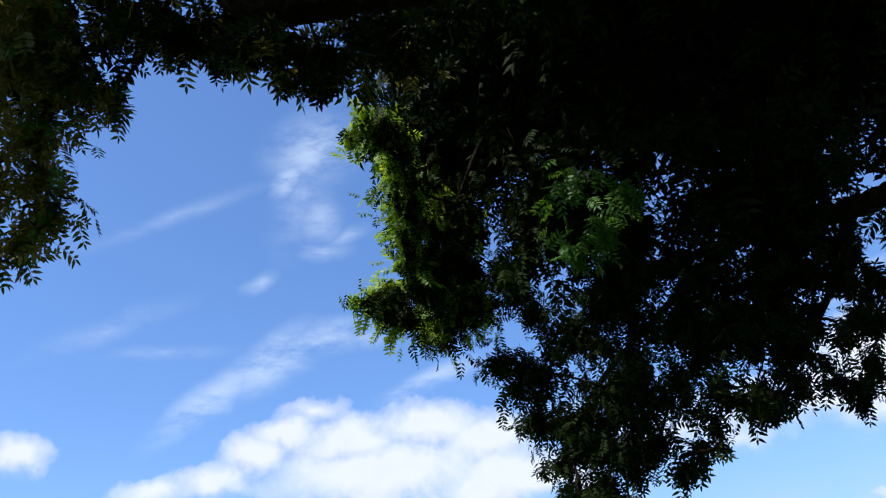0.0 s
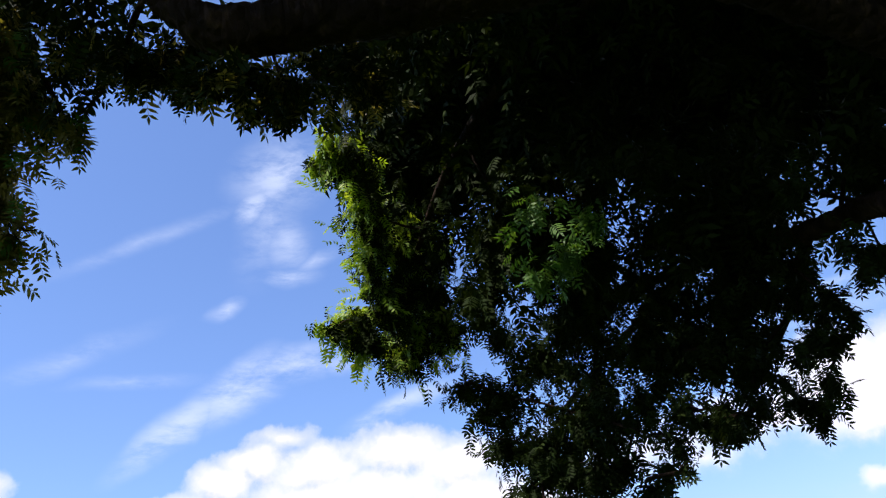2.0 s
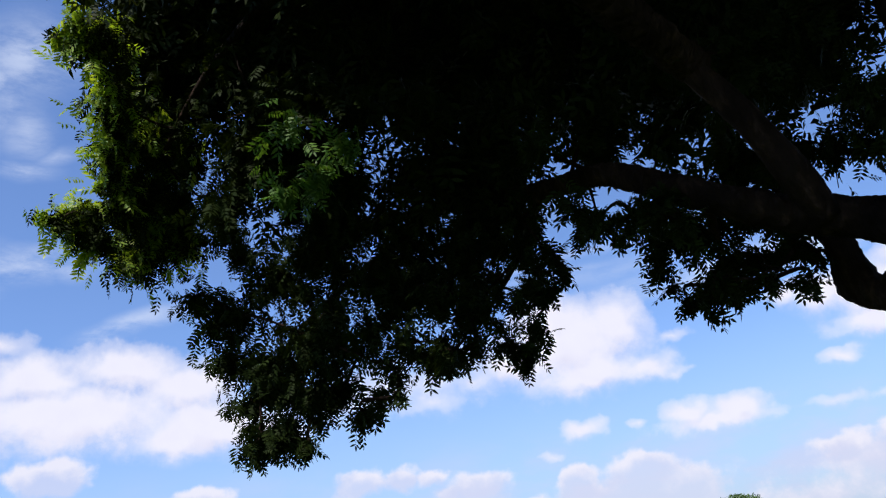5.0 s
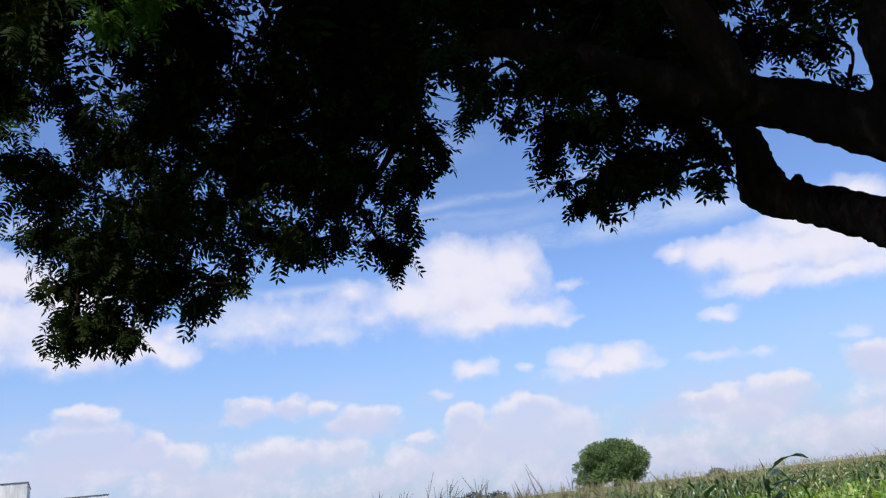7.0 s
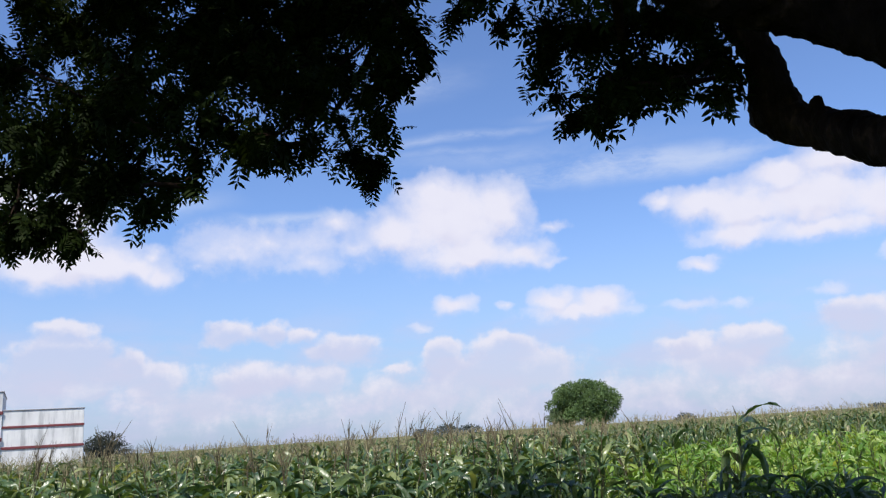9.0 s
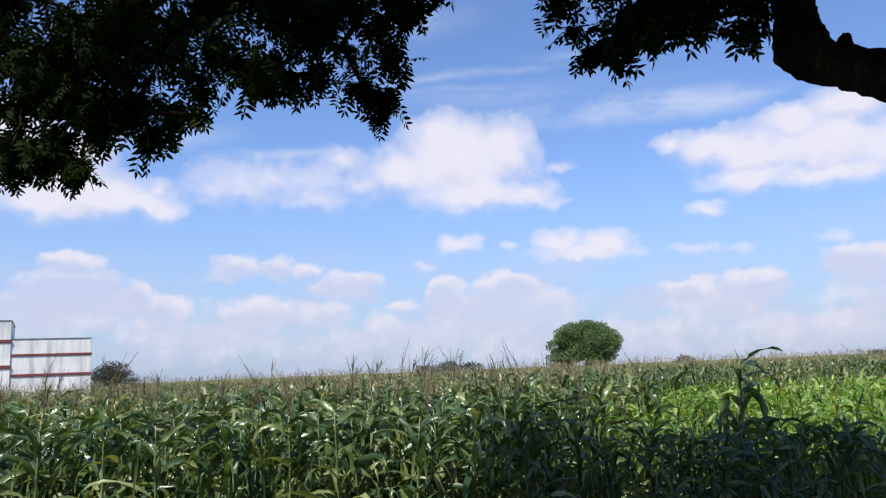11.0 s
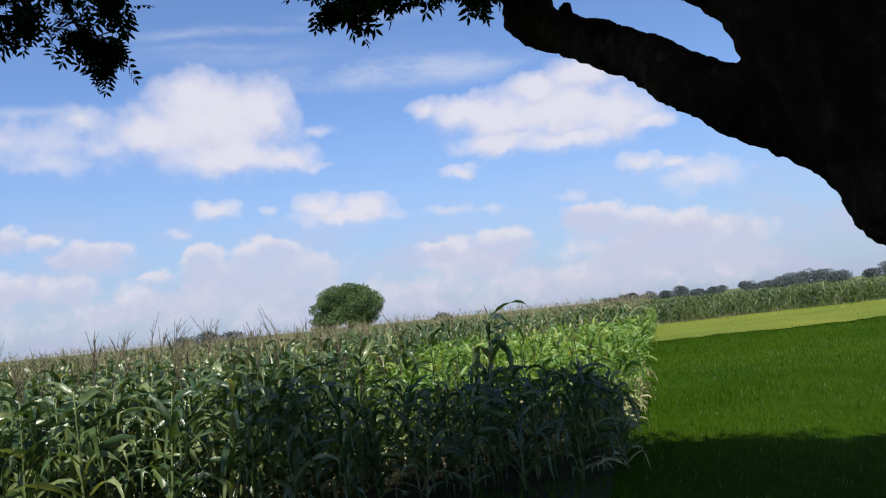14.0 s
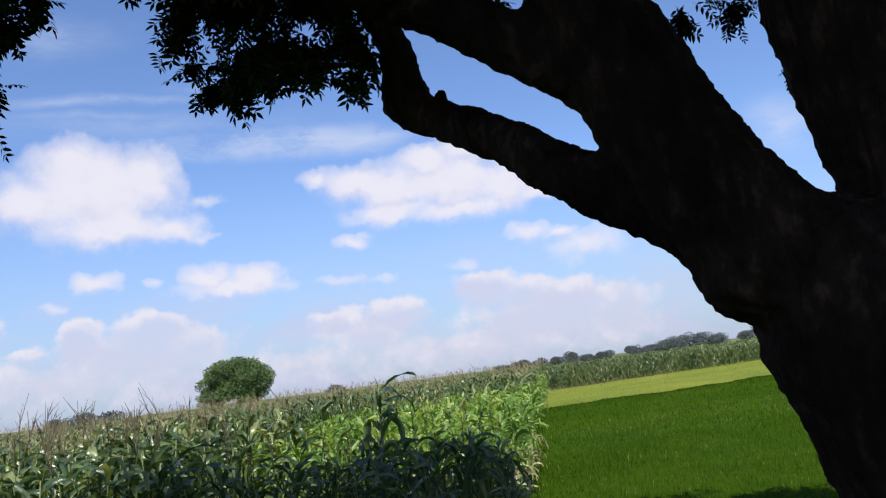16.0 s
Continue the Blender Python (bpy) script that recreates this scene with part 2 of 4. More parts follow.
    lit = math_node("ADD", math_node("MULTIPLY", underside, -0.24), math_node("MULTIPLY_ADD", bill.outputs["Fac"], 0.5, 0.62))
    cloud = mixed(ramp(lit, 0.0, 1.0), CLOUD_DIM, CLOUD_LIT)
    full = mixed(math_node("MULTIPLY", cover, 0.96), base, cloud)
    bg = node("ShaderNodeBackground", Strength=SKY_STRENGTH)
    nt.links.new(full, bg.inputs["Color"])
    out = nt.nodes.new("ShaderNodeOutputWorld")
    nt.links.new(bg.outputs[0], out.inputs["Surface"])


SKY_STRENGTH = 0.1
SKY_GAIN = (1.27, 1.45, 1.85)
HAZE = (3.75, 4.85, 7.05)
BANK = (6.3, 6.2, 8.4)
VEIL = (6.5, 7.3, 9.2)
CLOUD_DIM = (6.4, 6.35, 8.3)
CLOUD_LIT = (8.5, 8.4, 9.5)
CLOUD_LOW = (8.3, 8.15, 9.15)
CLOUD_BASE = (6.8, 6.7, 8.3)
build_world()

sun_data = bpy.data.lights.new("sun", "SUN")
sun_data.energy, sun_data.angle, sun_data.color = 7.6, radians(0.53), (1.0, 0.95, 0.86)
sun = new("sun", sun_data)
sun_way = Vector((-math.sin(radians(SUN_AZ)) * math.cos(radians(SUN_EL)), math.cos(radians(SUN_AZ)) * math.cos(radians(SUN_EL)), math.sin(radians(SUN_EL))))
sun.matrix_world = look(sun_way * 60, (0, 0, 0))


# ---- materials ----
def material(name, rough=0.6, spec=0.3):
    m = bpy.data.materials.new(name)
    m.use_nodes = True
    b = m.node_tree.nodes["Principled BSDF"]
    b.inputs["Roughness"].default_value, b.inputs["Specular IOR Level"].default_value = rough, spec
    return m, m.node_tree, b


def add_noise(nt, scale, detail=4.0, rough=0.6, space="Object", stretch=(1, 1, 1)):
    co, mp, n = nt.nodes.new("ShaderNodeTexCoord"), nt.nodes.new("ShaderNodeMapping"), nt.nodes.new("ShaderNodeTexNoise")
    mp.inputs["Scale"].default_value = stretch
    nt.links.new(co.outputs[space], mp.inputs[0])
    nt.links.new(mp.outputs[0], n.inputs["Vector"])
    n.inputs["Scale"].default_value, n.inputs["Detail"].default_value, n.inputs["Roughness"].default_value = scale, detail, rough
    return n


def add_ramp(nt, source, stops):
    r = nt.nodes.new("ShaderNodeValToRGB")
    e = r.color_ramp.elements
    while len(e) < len(stops):
        e.new(0.5)
    for el, (at, col) in zip(e, stops):
        el.position, el.color = at, (*col, 1)
    nt.links.new(source, r.inputs[0])
    return r.outputs[0]


def add_mix(nt, fac, a, b, blend="MIX"):
    n = nt.nodes.new("ShaderNodeMix")
    n.data_type, n.blend_type = "RGBA", blend
    if isinstance(fac, (int, float)):
        n.inputs["Factor"].default_value = fac
    else:
        nt.links.new(fac, n.inputs["Factor"])
    for i, v in ((6, a), (7, b)):
        if isinstance(v, tuple):
            n.inputs[i].default_value = (*v, 1)
        else:
            nt.links.new(v, n.inputs[i])
    return n.outputs[2]


def add_bump(nt, b, height, strength, distance):
    n = nt.nodes.new("ShaderNodeBump")
    n.inputs["Strength"].default_value, n.inputs["Distance"].default_value = strength, distance
    nt.links.new(height, n.inputs["Height"])
    nt.links.new(n.outputs[0], b.inputs["Normal"])


def leafy(name, stops, rough, through_light, spec=0.35, wide=0.7, by_object=False, ribs=0.0):
    """Green leaf: colour varies from leaf to leaf and over larger patches; some light comes through."""
    m, nt, b = material(name, rough, spec)
    if by_object:
        info = nt.nodes.new("ShaderNodeObjectInfo")
        each = info.outputs["Random"]
    else:
        geo = nt.nodes.new("ShaderNodeNewGeometry")
        each = geo.outputs["Random Per Island"]
    patch = add_noise(nt, wide, 3.0)
    s = nt.nodes.new("ShaderNodeMath")
    s.operation = "MULTIPLY_ADD"
    nt.links.new(each, s.inputs[0])
    s.inputs[1].default_value = 0.55
    half = nt.nodes.new("ShaderNodeMath")
    half.operation = "MULTIPLY_ADD"
    nt.links.new(patch.outputs["Fac"], half.inputs[0])
    half.inputs[1].default_value, half.inputs[2].default_value = 0.9, -0.22
    nt.links.new(half.outputs[0], s.inputs[2])
    col = add_ramp(nt, s.outputs[0], stops)
    nt.links.new(col, b.inputs["Base Color"])
    if ribs:
        crease, shine = add_noise(nt, 45.0, 3.0, 0.6), add_noise(nt, 14.0, 3.0, 0.6)
        add_bump(nt, b, crease.outputs["Fac"], ribs, 0.02)
        nt.links.new(add_ramp(nt, shine.outputs["Fac"], [(0.35, (rough - 0.12,) * 3), (0.65, (rough + 0.10,) * 3)]), b.inputs["Roughness"])
    tr = nt.nodes.new("ShaderNodeBsdfTranslucent")
    warm = add_mix(nt, 1.0, col, (1.5, 1.35, 0.55), "MULTIPLY")
    nt.links.new(warm, tr.inputs["Color"])
    mx = nt.nodes.new("ShaderNodeMixShader")
    mx.inputs[0].default_value = through_light
    nt.links.new(b.outputs[0], mx.inputs[1])
    nt.links.new(tr.outputs[0], mx.inputs[2])
    nt.links.new(mx.outputs[0], nt.nodes["Material Output"].inputs["Surface"])
    return m


# crown shade is put into this colour, far darker than a neem leaf
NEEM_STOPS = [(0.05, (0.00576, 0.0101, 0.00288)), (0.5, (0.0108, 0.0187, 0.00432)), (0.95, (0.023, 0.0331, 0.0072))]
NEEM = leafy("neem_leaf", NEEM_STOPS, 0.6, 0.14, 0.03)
# olive copy, lightened to stand for light coming through the western leaves
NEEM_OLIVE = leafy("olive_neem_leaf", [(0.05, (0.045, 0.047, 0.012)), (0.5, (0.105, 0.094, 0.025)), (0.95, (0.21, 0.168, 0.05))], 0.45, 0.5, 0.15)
# half-lit copy: sun on the inner leaves is put into its colour
NEEM_HALF_LIT = leafy("half_lit_neem_leaf", [(0.05, (0.022, 0.060, 0.010)), (0.5, (0.044, 0.105, 0.018)), (0.95, (0.085, 0.145, 0.030))], 0.5, 0.3, 0.15)
# sunlit copy: sunshine on the crown's edge is put into its colour
NEEM_SUNLIT = leafy("sunlit_neem_leaf", [(0.05, (0.070, 0.135, 0.012)), (0.5, (0.150, 0.250, 0.022)), (0.95, (0.290, 0.350, 0.045))], 0.45, 0.42, 0.25)
MAIZE_STOPS = [(0.05, (0.0172, 0.0429, 0.0139)), (0.42, (0.0494, 0.0924, 0.03)), (0.62, (0.102, 0.145, 0.0429)), (0.80, (0.253, 0.284, 0.123)), (0.87, (0.36, 0.315, 0.19))]
MAIZE = leafy("maize_leaf", MAIZE_STOPS, 0.36, 0.32, 0.65, 0.35, ribs=0.18)
LIGHT_STOPS = [(0.05, (0.0389, 0.105, 0.0138)), (0.5, (0.12, 0.229, 0.032)), (0.92, (0.332, 0.4, 0.114))]
MAIZE_LIGHT = leafy("young_maize_leaf", LIGHT_STOPS, 0.38, 0.42, 0.5, 0.35, ribs=0.25)
MAIZE_ONE = leafy("maize_leaf_single", MAIZE_STOPS, 0.36, 0.30, 0.65, 1.2, True, 0.18)
YOUNG_ONE = leafy("young_maize_leaf_single", LIGHT_STOPS, 0.38, 0.42, 0.5, 1.2, True, 0.25)
DRY = leafy("dry_maize", [(0.1, (0.20, 0.19, 0.09)), (0.9, (0.48, 0.46, 0.27))], 0.7, 0.2, 0.2, 1.0)
TASSEL = leafy("maize_tassel", [(0.1, (0.13, 0.115, 0.06)), (0.9, (0.42, 0.36, 0.22))], 0.8, 0.05, 0.1, 1.0)
# near tassels are darkened as if backlit; the others keep straw colours
NEAR_TASSEL = leafy("backlit_brown_tassel", [(0.1, (0.045, 0.038, 0.026)), (0.9, (0.17, 0.14, 0.09))], 0.8, 0.05, 0.1, 1.0)
STALK = leafy("maize_stalk", [(0.1, (0.07, 0.11, 0.035)), (0.9, (0.16, 0.18, 0.07))], 0.5, 0.0, 0.3, 1.0)
FAR_LEAF = leafy("far_tree_leaf", [(0.1, (0.036, 0.074, 0.028)), (0.9, (0.125, 0.185, 0.065))], 0.55, 0.2, 0.25, 0.12)
PALE_LEAF = leafy("pale_shrub_leaf", [(0.1, (0.070, 0.110, 0.055)), (0.9, (0.160, 0.205, 0.105))], 0.55, 0.2, 0.25, 0.12)
SHRUB_LEAF = leafy("dark_shrub_leaf", [(0.1, (0.030, 0.036, 0.032)), (0.9, (0.070, 0.080, 0.068))], 0.6, 0.1, 0.1, 0.4)
# blue-grey haze of distance is mixed into this leaf colour
HAZED_LEAF = leafy("hazed_distant_leaf", [(0.1, (0.070, 0.086, 0.094)), (0.9, (0.115, 0.135, 0.138))], 0.8, 0.1, 0.1, 0.05)
PADDY = leafy("grass_blade", [(0.05, (0.016, 0.046, 0.0022)), (0.5, (0.033, 0.082, 0.004)), (0.95, (0.088, 0.135, 0.014))], 0.75, 0.38, 0.03, 0.6)
SEED = leafy("seed_head", [(0.05, (0.12, 0.15, 0.05)), (0.95, (0.30, 0.33, 0.16))], 0.6, 0.3, 0.2, 0.25)
PALE = leafy("pale_grass_blade", [(0.05, (0.082, 0.11, 0.019)), (0.95, (0.170, 0.185, 0.041))], 0.6, 0.3, 0.2, 0.25)


def bark():
    m, nt, b = material("bark", 0.9, 0.05)
    big, fine = add_noise(nt, 3.0, 4.0), add_noise(nt, 22.0, 6.0, 0.65, stretch=(1, 1, 0.45))
    v = nt.nodes.new("ShaderNodeTexVoronoi")
    v.feature = "DISTANCE_TO_EDGE"
    v.inputs["Scale"].default_value = 26.0
    mp = nt.nodes.new("ShaderNodeMapping")
    mp.inputs["Scale"].default_value = (1, 1, 0.35)
    nt.links.new(fine.inputs["Vector"].links[0].from_socket, mp.inputs[0])
    nt.links.new(mp.outputs[0], v.inputs["Vector"])
    # tones sunk near black to carry the shade under the crown
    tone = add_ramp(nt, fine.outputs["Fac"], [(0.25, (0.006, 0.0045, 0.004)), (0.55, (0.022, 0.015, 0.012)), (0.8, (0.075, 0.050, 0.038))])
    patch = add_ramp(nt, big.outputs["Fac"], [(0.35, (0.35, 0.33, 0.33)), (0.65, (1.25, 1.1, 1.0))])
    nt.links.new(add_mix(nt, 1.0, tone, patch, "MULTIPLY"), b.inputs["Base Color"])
    h = nt.nodes.new("ShaderNodeMath")
    h.operation = "MULTIPLY_ADD"
    nt.links.new(v.outputs["Distance"], h.inputs[0])
    h.inputs[1].default_value = 1.6
    nt.links.new(fine.outputs["Fac"], h.inputs[2])
    add_bump(nt, b, h.outputs[0], 0.9, 0.02)
    return m


BARK = bark()


def soil():
    m, nt, b = material("field_soil", 0.95, 0.1)
    big, fine = add_noise(nt, 0.04, 6.0), add_noise(nt, 5.0, 8.0, 0.7)
    earth = add_ramp(nt, fine.outputs["Fac"], [(0.3, (0.06, 0.045, 0.03)), (0.7, (0.14, 0.105, 0.07))])
    green = add_ramp(nt, fine.outputs["Fac"], [(0.3, (0.05, 0.09, 0.02)), (0.7, (0.12, 0.16, 0.045))])
    mask = add_ramp(nt, big.outputs["Fac"], [(0.40, (0, 0, 0)), (0.55, (1, 1, 1))])
    nt.links.new(add_mix(nt, mask, earth, green), b.inputs["Base Color"])
    add_bump(nt, b, fine.outputs["Fac"], 0.8, 0.04)
    return m


def turf(name, stops):
    m, nt, b = material(name, 0.95, 0.02)
    big, fine = add_noise(nt, 0.25, 5.0), add_noise(nt, 9.0, 8.0, 0.7)
    col = add_ramp(nt, fine.outputs["Fac"], stops)
    patch = add_ramp(nt, big.outputs["Fac"], [(0.3, (0.70, 0.8, 0.7)), (0.7, (1.3, 1.1, 0.9))])
    nt.links.new(add_mix(nt, 1.0, col, patch, "MULTIPLY"), b.inputs["Base Color"])
    add_bump(nt, b, fine.outputs["Fac"], 0.9, 0.08)
    return m


# shade between the maize stalks is put into this soil's dark colour
def shaded_soil():
    m, nt, b = material("shaded_field_soil", 0.95, 0.1)
    big, fine = add_noise(nt, 0.7, 4.0), add_noise(nt, 14.0, 8.0, 0.7)
    earth = add_ramp(nt, fine.outputs["Fac"], [(0.3, (0.012, 0.010, 0.007)), (0.7, (0.040, 0.031, 0.021))])
    litter = add_ramp(nt, fine.outputs["Fac"], [(0.3, (0.020, 0.024, 0.008)), (0.7, (0.075, 0.062, 0.034))])
    mask = add_ramp(nt, big.outputs["Fac"], [(0.45, (0, 0, 0)), (0.62, (1, 1, 1))])
    nt.links.new(add_mix(nt, mask, earth, litter), b.inputs["Base Color"])
    add_bump(nt, b, fine.outputs["Fac"], 0.9, 0.03)
    return m


SOIL, SHADED_SOIL = soil(), shaded_soil()
TURF = turf("grass_floor", [(0.25, (0.015, 0.038, 0.0018)), (0.75, (0.041, 0.090, 0.0036))])
PALE_TURF = turf("pale_grass_floor", [(0.25, (0.095, 0.132, 0.021)), (0.75, (0.172, 0.212, 0.050))])


def plaster():
    m, nt, b = material("white_plaster", 0.85, 0.2)
    big, streak = add_noise(nt, 0.8, 5.0), add_noise(nt, 2.2, 6.0, 0.65, stretch=(1.0, 1.0, 0.12))
    col = add_ramp(nt, streak.outputs["Fac"], [(0.30, (0.42, 0.42, 0.42)), (0.52, (0.78, 0.77, 0.75)), (0.8, (0.84, 0.83, 0.81))])
    patch = add_ramp(nt, big.outputs["Fac"], [(0.3, (0.86, 0.86, 0.88)), (0.6, (1, 1, 1))])
    nt.links.new(add_mix(nt, 1.0, col, patch, "MULTIPLY"), b.inputs["Base Color"])
    add_bump(nt, b, big.outputs["Fac"], 0.3, 0.01)
    return m


def painted(name, colour, rough=0.7):
    m, nt, b = material(name, rough, 0.3)
    n = add_noise(nt, 3.0, 6.0)
    lo = tuple(c * 0.72 for c in colour)
    nt.links.new(add_ramp(nt, n.outputs["Fac"], [(0.3, lo), (0.7, colour)]), b.inputs["Base Color"])
    return m


PLASTER, RED, DARK = plaster(), painted("red_band", (0.20, 0.055, 0.060)), painted("dark_opening", (0.05, 0.05, 0.055))
STAINED = painted("weathered_coping", (0.30, 0.28, 0.28))


# ---- building blocks ----
def mesh_of(name, verts, faces, mat, smooth=False):
    me = bpy.data.meshes.new(name)
    me.from_pydata([tuple(v) for v in verts], [], faces)
    me.materials.append(mat)
    if smooth:
        me.polygons.foreach_set("use_smooth", [True] * len(me.polygons))
    me.update()
    return me


def mesh_from_arrays(name, verts, tris, mat):
    """A large triangle mesh from arrays."""
    me = bpy.data.meshes.new(name)
    nv, nt_ = len(verts), len(tris)
    me.vertices.add(nv)
    me.vertices.foreach_set("co", np.ascontiguousarray(verts, np.float32).ravel())
    me.loops.add(nt_ * 3)
    me.loops.foreach_set("vertex_index", np.ascontiguousarray(tris, np.int32).ravel())
    me.polygons.add(nt_)
    me.polygons.foreach_set("loop_start", np.arange(0, nt_ * 3, 3, dtype=np.int32))
    me.polygons.foreach_set("loop_total", np.full(nt_, 3, np.int32))
    me.materials.append(mat)
    me.update(calc_edges=True)
    return me


def child(name, me, parent, label="", kind=""):
    ob = new(name, me)
    ob.parent = parent
    return tagged(ob, label, "", "", kind)


def thing(name, label, category, at=(0, 0, 0), group="", kind=""):
    ob = new(name)
    ob.empty_display_size = 0.1
    ob.location = at
    return tagged(ob, label, category, group, kind)


def smooth_path(points, steps):
    """Catmull-Rom through rows of numbers."""
    p = np.array(points, float)
    p = np.vstack([2 * p[0] - p[1], p, 2 * p[-1] - p[-2]])
    out = []
    for i in range(1, len(p) - 2):
        for s in np.arange(steps) / steps:
            a, b, c, d = p[i - 1:i + 3]
            out.append(0.5 * (2 * b + (c - a) * s + (2 * a - 5 * b + 4 * c - d) * s**2 + (3 * b - a - 3 * c + d) * s**3))
    out.append(p[-2])
    return np.array(out)


def tube(path, sides=10, rough=0.0, scale=4.0, seed=0, caps=True):
    """Verts and triangles of a closed tube along rows of x, y, z, radius; rough: uneven bark and burls as a share of the radius."""
    path = np.asarray(path, float)
    verts, tris = [], []
    ref = np.array([0.31, 0.17, 0.93])
    for i, (x, y, z, r) in enumerate(path):
        d = path[min(i + 1, len(path) - 1), :3] - path[max(i - 1, 0), :3]
        d = d / (np.linalg.norm(d) + 1e-9)
        u = np.cross(d, ref if abs(d @ ref) < 0.95 else np.array([1.0, 0, 0]))
        u /= np.linalg.norm(u)
        v = np.cross(d, u)
        for k in range(sides):
            a = 2 * math.pi * k / sides
            n = u * math.cos(a) + v * math.sin(a)
            rr = r
            if rough:
                q = Vector((x, y, z)) + Vector(n) * r
                rr = r * (1 + rough * (noise.noise(q * scale + Vector((seed, 0, 0))) + 0.5 * noise.noise(q * scale * 3.1) + 0.3 * noise.noise(q * scale * 9.0)))
            verts.append((x + n[0] * rr, y + n[1] * rr, z + n[2] * rr))
    for i in range(len(path) - 1):
        for k in range(sides):
            a, b = i * sides + k, i * sides + (k + 1) % sides
            tris += [(a, b, b + sides), (a, b + sides, a + sides)]
    for ring, flip in ((0, True), (len(path) - 1, False)) if caps else ():
        c = len(verts)
        verts.append(tuple(path[ring, :3]))
        for k in range(sides):
            a, b = ring * sides + k, ring * sides + (k + 1) % sides
            tris.append((c, b, a) if flip else (c, a, b))
    return np.array(verts), np.array(tris, int)


def joined(pieces):
    vs, ts, n = [], [], 0
    for v, t in pieces:
        vs.append(v)
        ts.append(t + n)
        n += len(v)
    return np.vstack(vs), np.vstack(ts)


def spread(template, frames):
    """Copies of a template (verts, tris) by an array of 3 x 4 matrices, as one pair."""
    v, t = template
    frames = np.asarray(frames)
    out = np.einsum("nij,vj->nvi", frames[:, :, :3], v) + frames[:, None, :, 3]
    idx = t[None] + (np.arange(len(frames)) * len(v))[:, None, None]
    return out.reshape(-1, 3), idx.reshape(-1, 3)


def frames_along(at, ways, rolls, sizes):
    """Matrices that lay a template's x axis along each way, turned about it by roll."""
    ways = ways / np.linalg.norm(ways, axis=1, keepdims=True)
    side = np.cross(np.array([0, 0, 1.0]), ways)
    side /= np.linalg.norm(side, axis=1, keepdims=True) + 1e-6
    up = np.cross(ways, side)
    c, s = np.cos(rolls)[:, None], np.sin(rolls)[:, None]
    y, z = side * c + up * s, up * c - side * s
    m = np.stack([ways, y, z], 2) * sizes[:, None, None]
    return np.concatenate([m, at[:, :, None]], 2)


rng = np.random.default_rng(7)


# ---- ground and fields ----
def ground():
    rings = [0, 3, 8, 20, 50, 120, 300, 800, 2000, 4500]
    verts, faces = [(0, 0, 0)], []
    n = 48
    for r in rings[1:]:
        for k in range(n):
            a = 2 * math.pi * k / n
            verts.append((r * math.cos(a), r * math.sin(a), 0.0))
    for k in range(n):
        faces.append((0, 1 + k, 1 + (k + 1) % n))
    for j in range(len(rings) - 2):
        for k in range(n):
            a, b = 1 + j * n + k, 1 + j * n + (k + 1) % n
            faces.append((a, a + n, b + n, b))
    return tagged(new("ground", mesh_of("ground", verts, faces, SOIL)), "brown soil and low weeds of flat farmland", "ground", kind="structure")


ground()
EDGE = (math.sin(radians(30.73)), math.cos(radians(30.73)))   # the maize field's side runs this way
FRONT, BACK = 7.2, 24.6                                      # front row of the maize; end of the dark grass


def edge_x(y):
    return -0.78 + y * EDGE[0] / EDGE[1]


def back_y(x):
    return BACK + 2.0 - 0.15 * (x - edge_x(BACK))


def wander(x):
    """How far the border of the pale grass strays from its line."""
    return 0.30 * np.sin(0.83 * x) + 0.22 * np.sin(2.1 * x + 1.0) + 0.16 * np.sin(4.7 * x + 0.4) + 0.10 * np.sin(9.3 * x)


def plot(name, corners, z, mat, label, across=24, stray=0.0):
    n = 24
    a, b, c, d = [np.array(p, float) for p in corners]
    verts = []
    for i in range(across + 1):
        u = i / across
        for j in range(n + 1):
            p = (a * (1 - u) + b * u) * (1 - j / n) + (d * (1 - u) + c * u) * j / n
            p[1] += stray * wander(p[0]) * (1 - j / n) ** 2
            verts.append((p[0], p[1], z + 0.03 * noise.noise(Vector((p[0] * 0.4, p[1] * 0.4, 0)))))
    faces = [(i * (n + 1) + j, (i + 1) * (n + 1) + j, (i + 1) * (n + 1) + j + 1, i * (n + 1) + j + 1) for i in range(across) for j in range(n)]
    return tagged(new(name, mesh_of(name, verts, faces, mat, True)), label, "grass field", kind="structure")


plot("grass_plot", [(edge_x(-8), -8), (40, -8), (40, back_y(40) + 1), (edge_x(BACK) - 0.8, BACK + 3.1)], 0.05, TURF, "dark green grass plot beside the maize")
plot("pale_grass_plot", [(edge_x(BACK) - 0.8, BACK + 2.1), (90, back_y(90)), (90, 42), (edge_x(42) - 0.8, 42)], 0.085, PALE_TURF, "pale yellow-green grass strip before the far maize", 260, 1.0)


plot("maize_bed", [(-30, 6.4), (edge_x(6.4) + 0.05, 6.4), (edge_x(40) - 0.9, 40), (-45, 40)], 0.055, SHADED_SOIL, "soil and litter under the maize, darkened to stand for shade")


def blade():
    """One bent grass blade, 1 long, along +z."""
    v = np.array([(-0.02, 0, 0), (0.02, 0, 0), (0.018, 0.10, 0.55), (-0.018, 0.10, 0.55), (0, 0.34, 0.97)])
    return v, np.array([(0, 1, 2), (0, 2, 3), (3, 2, 4)])


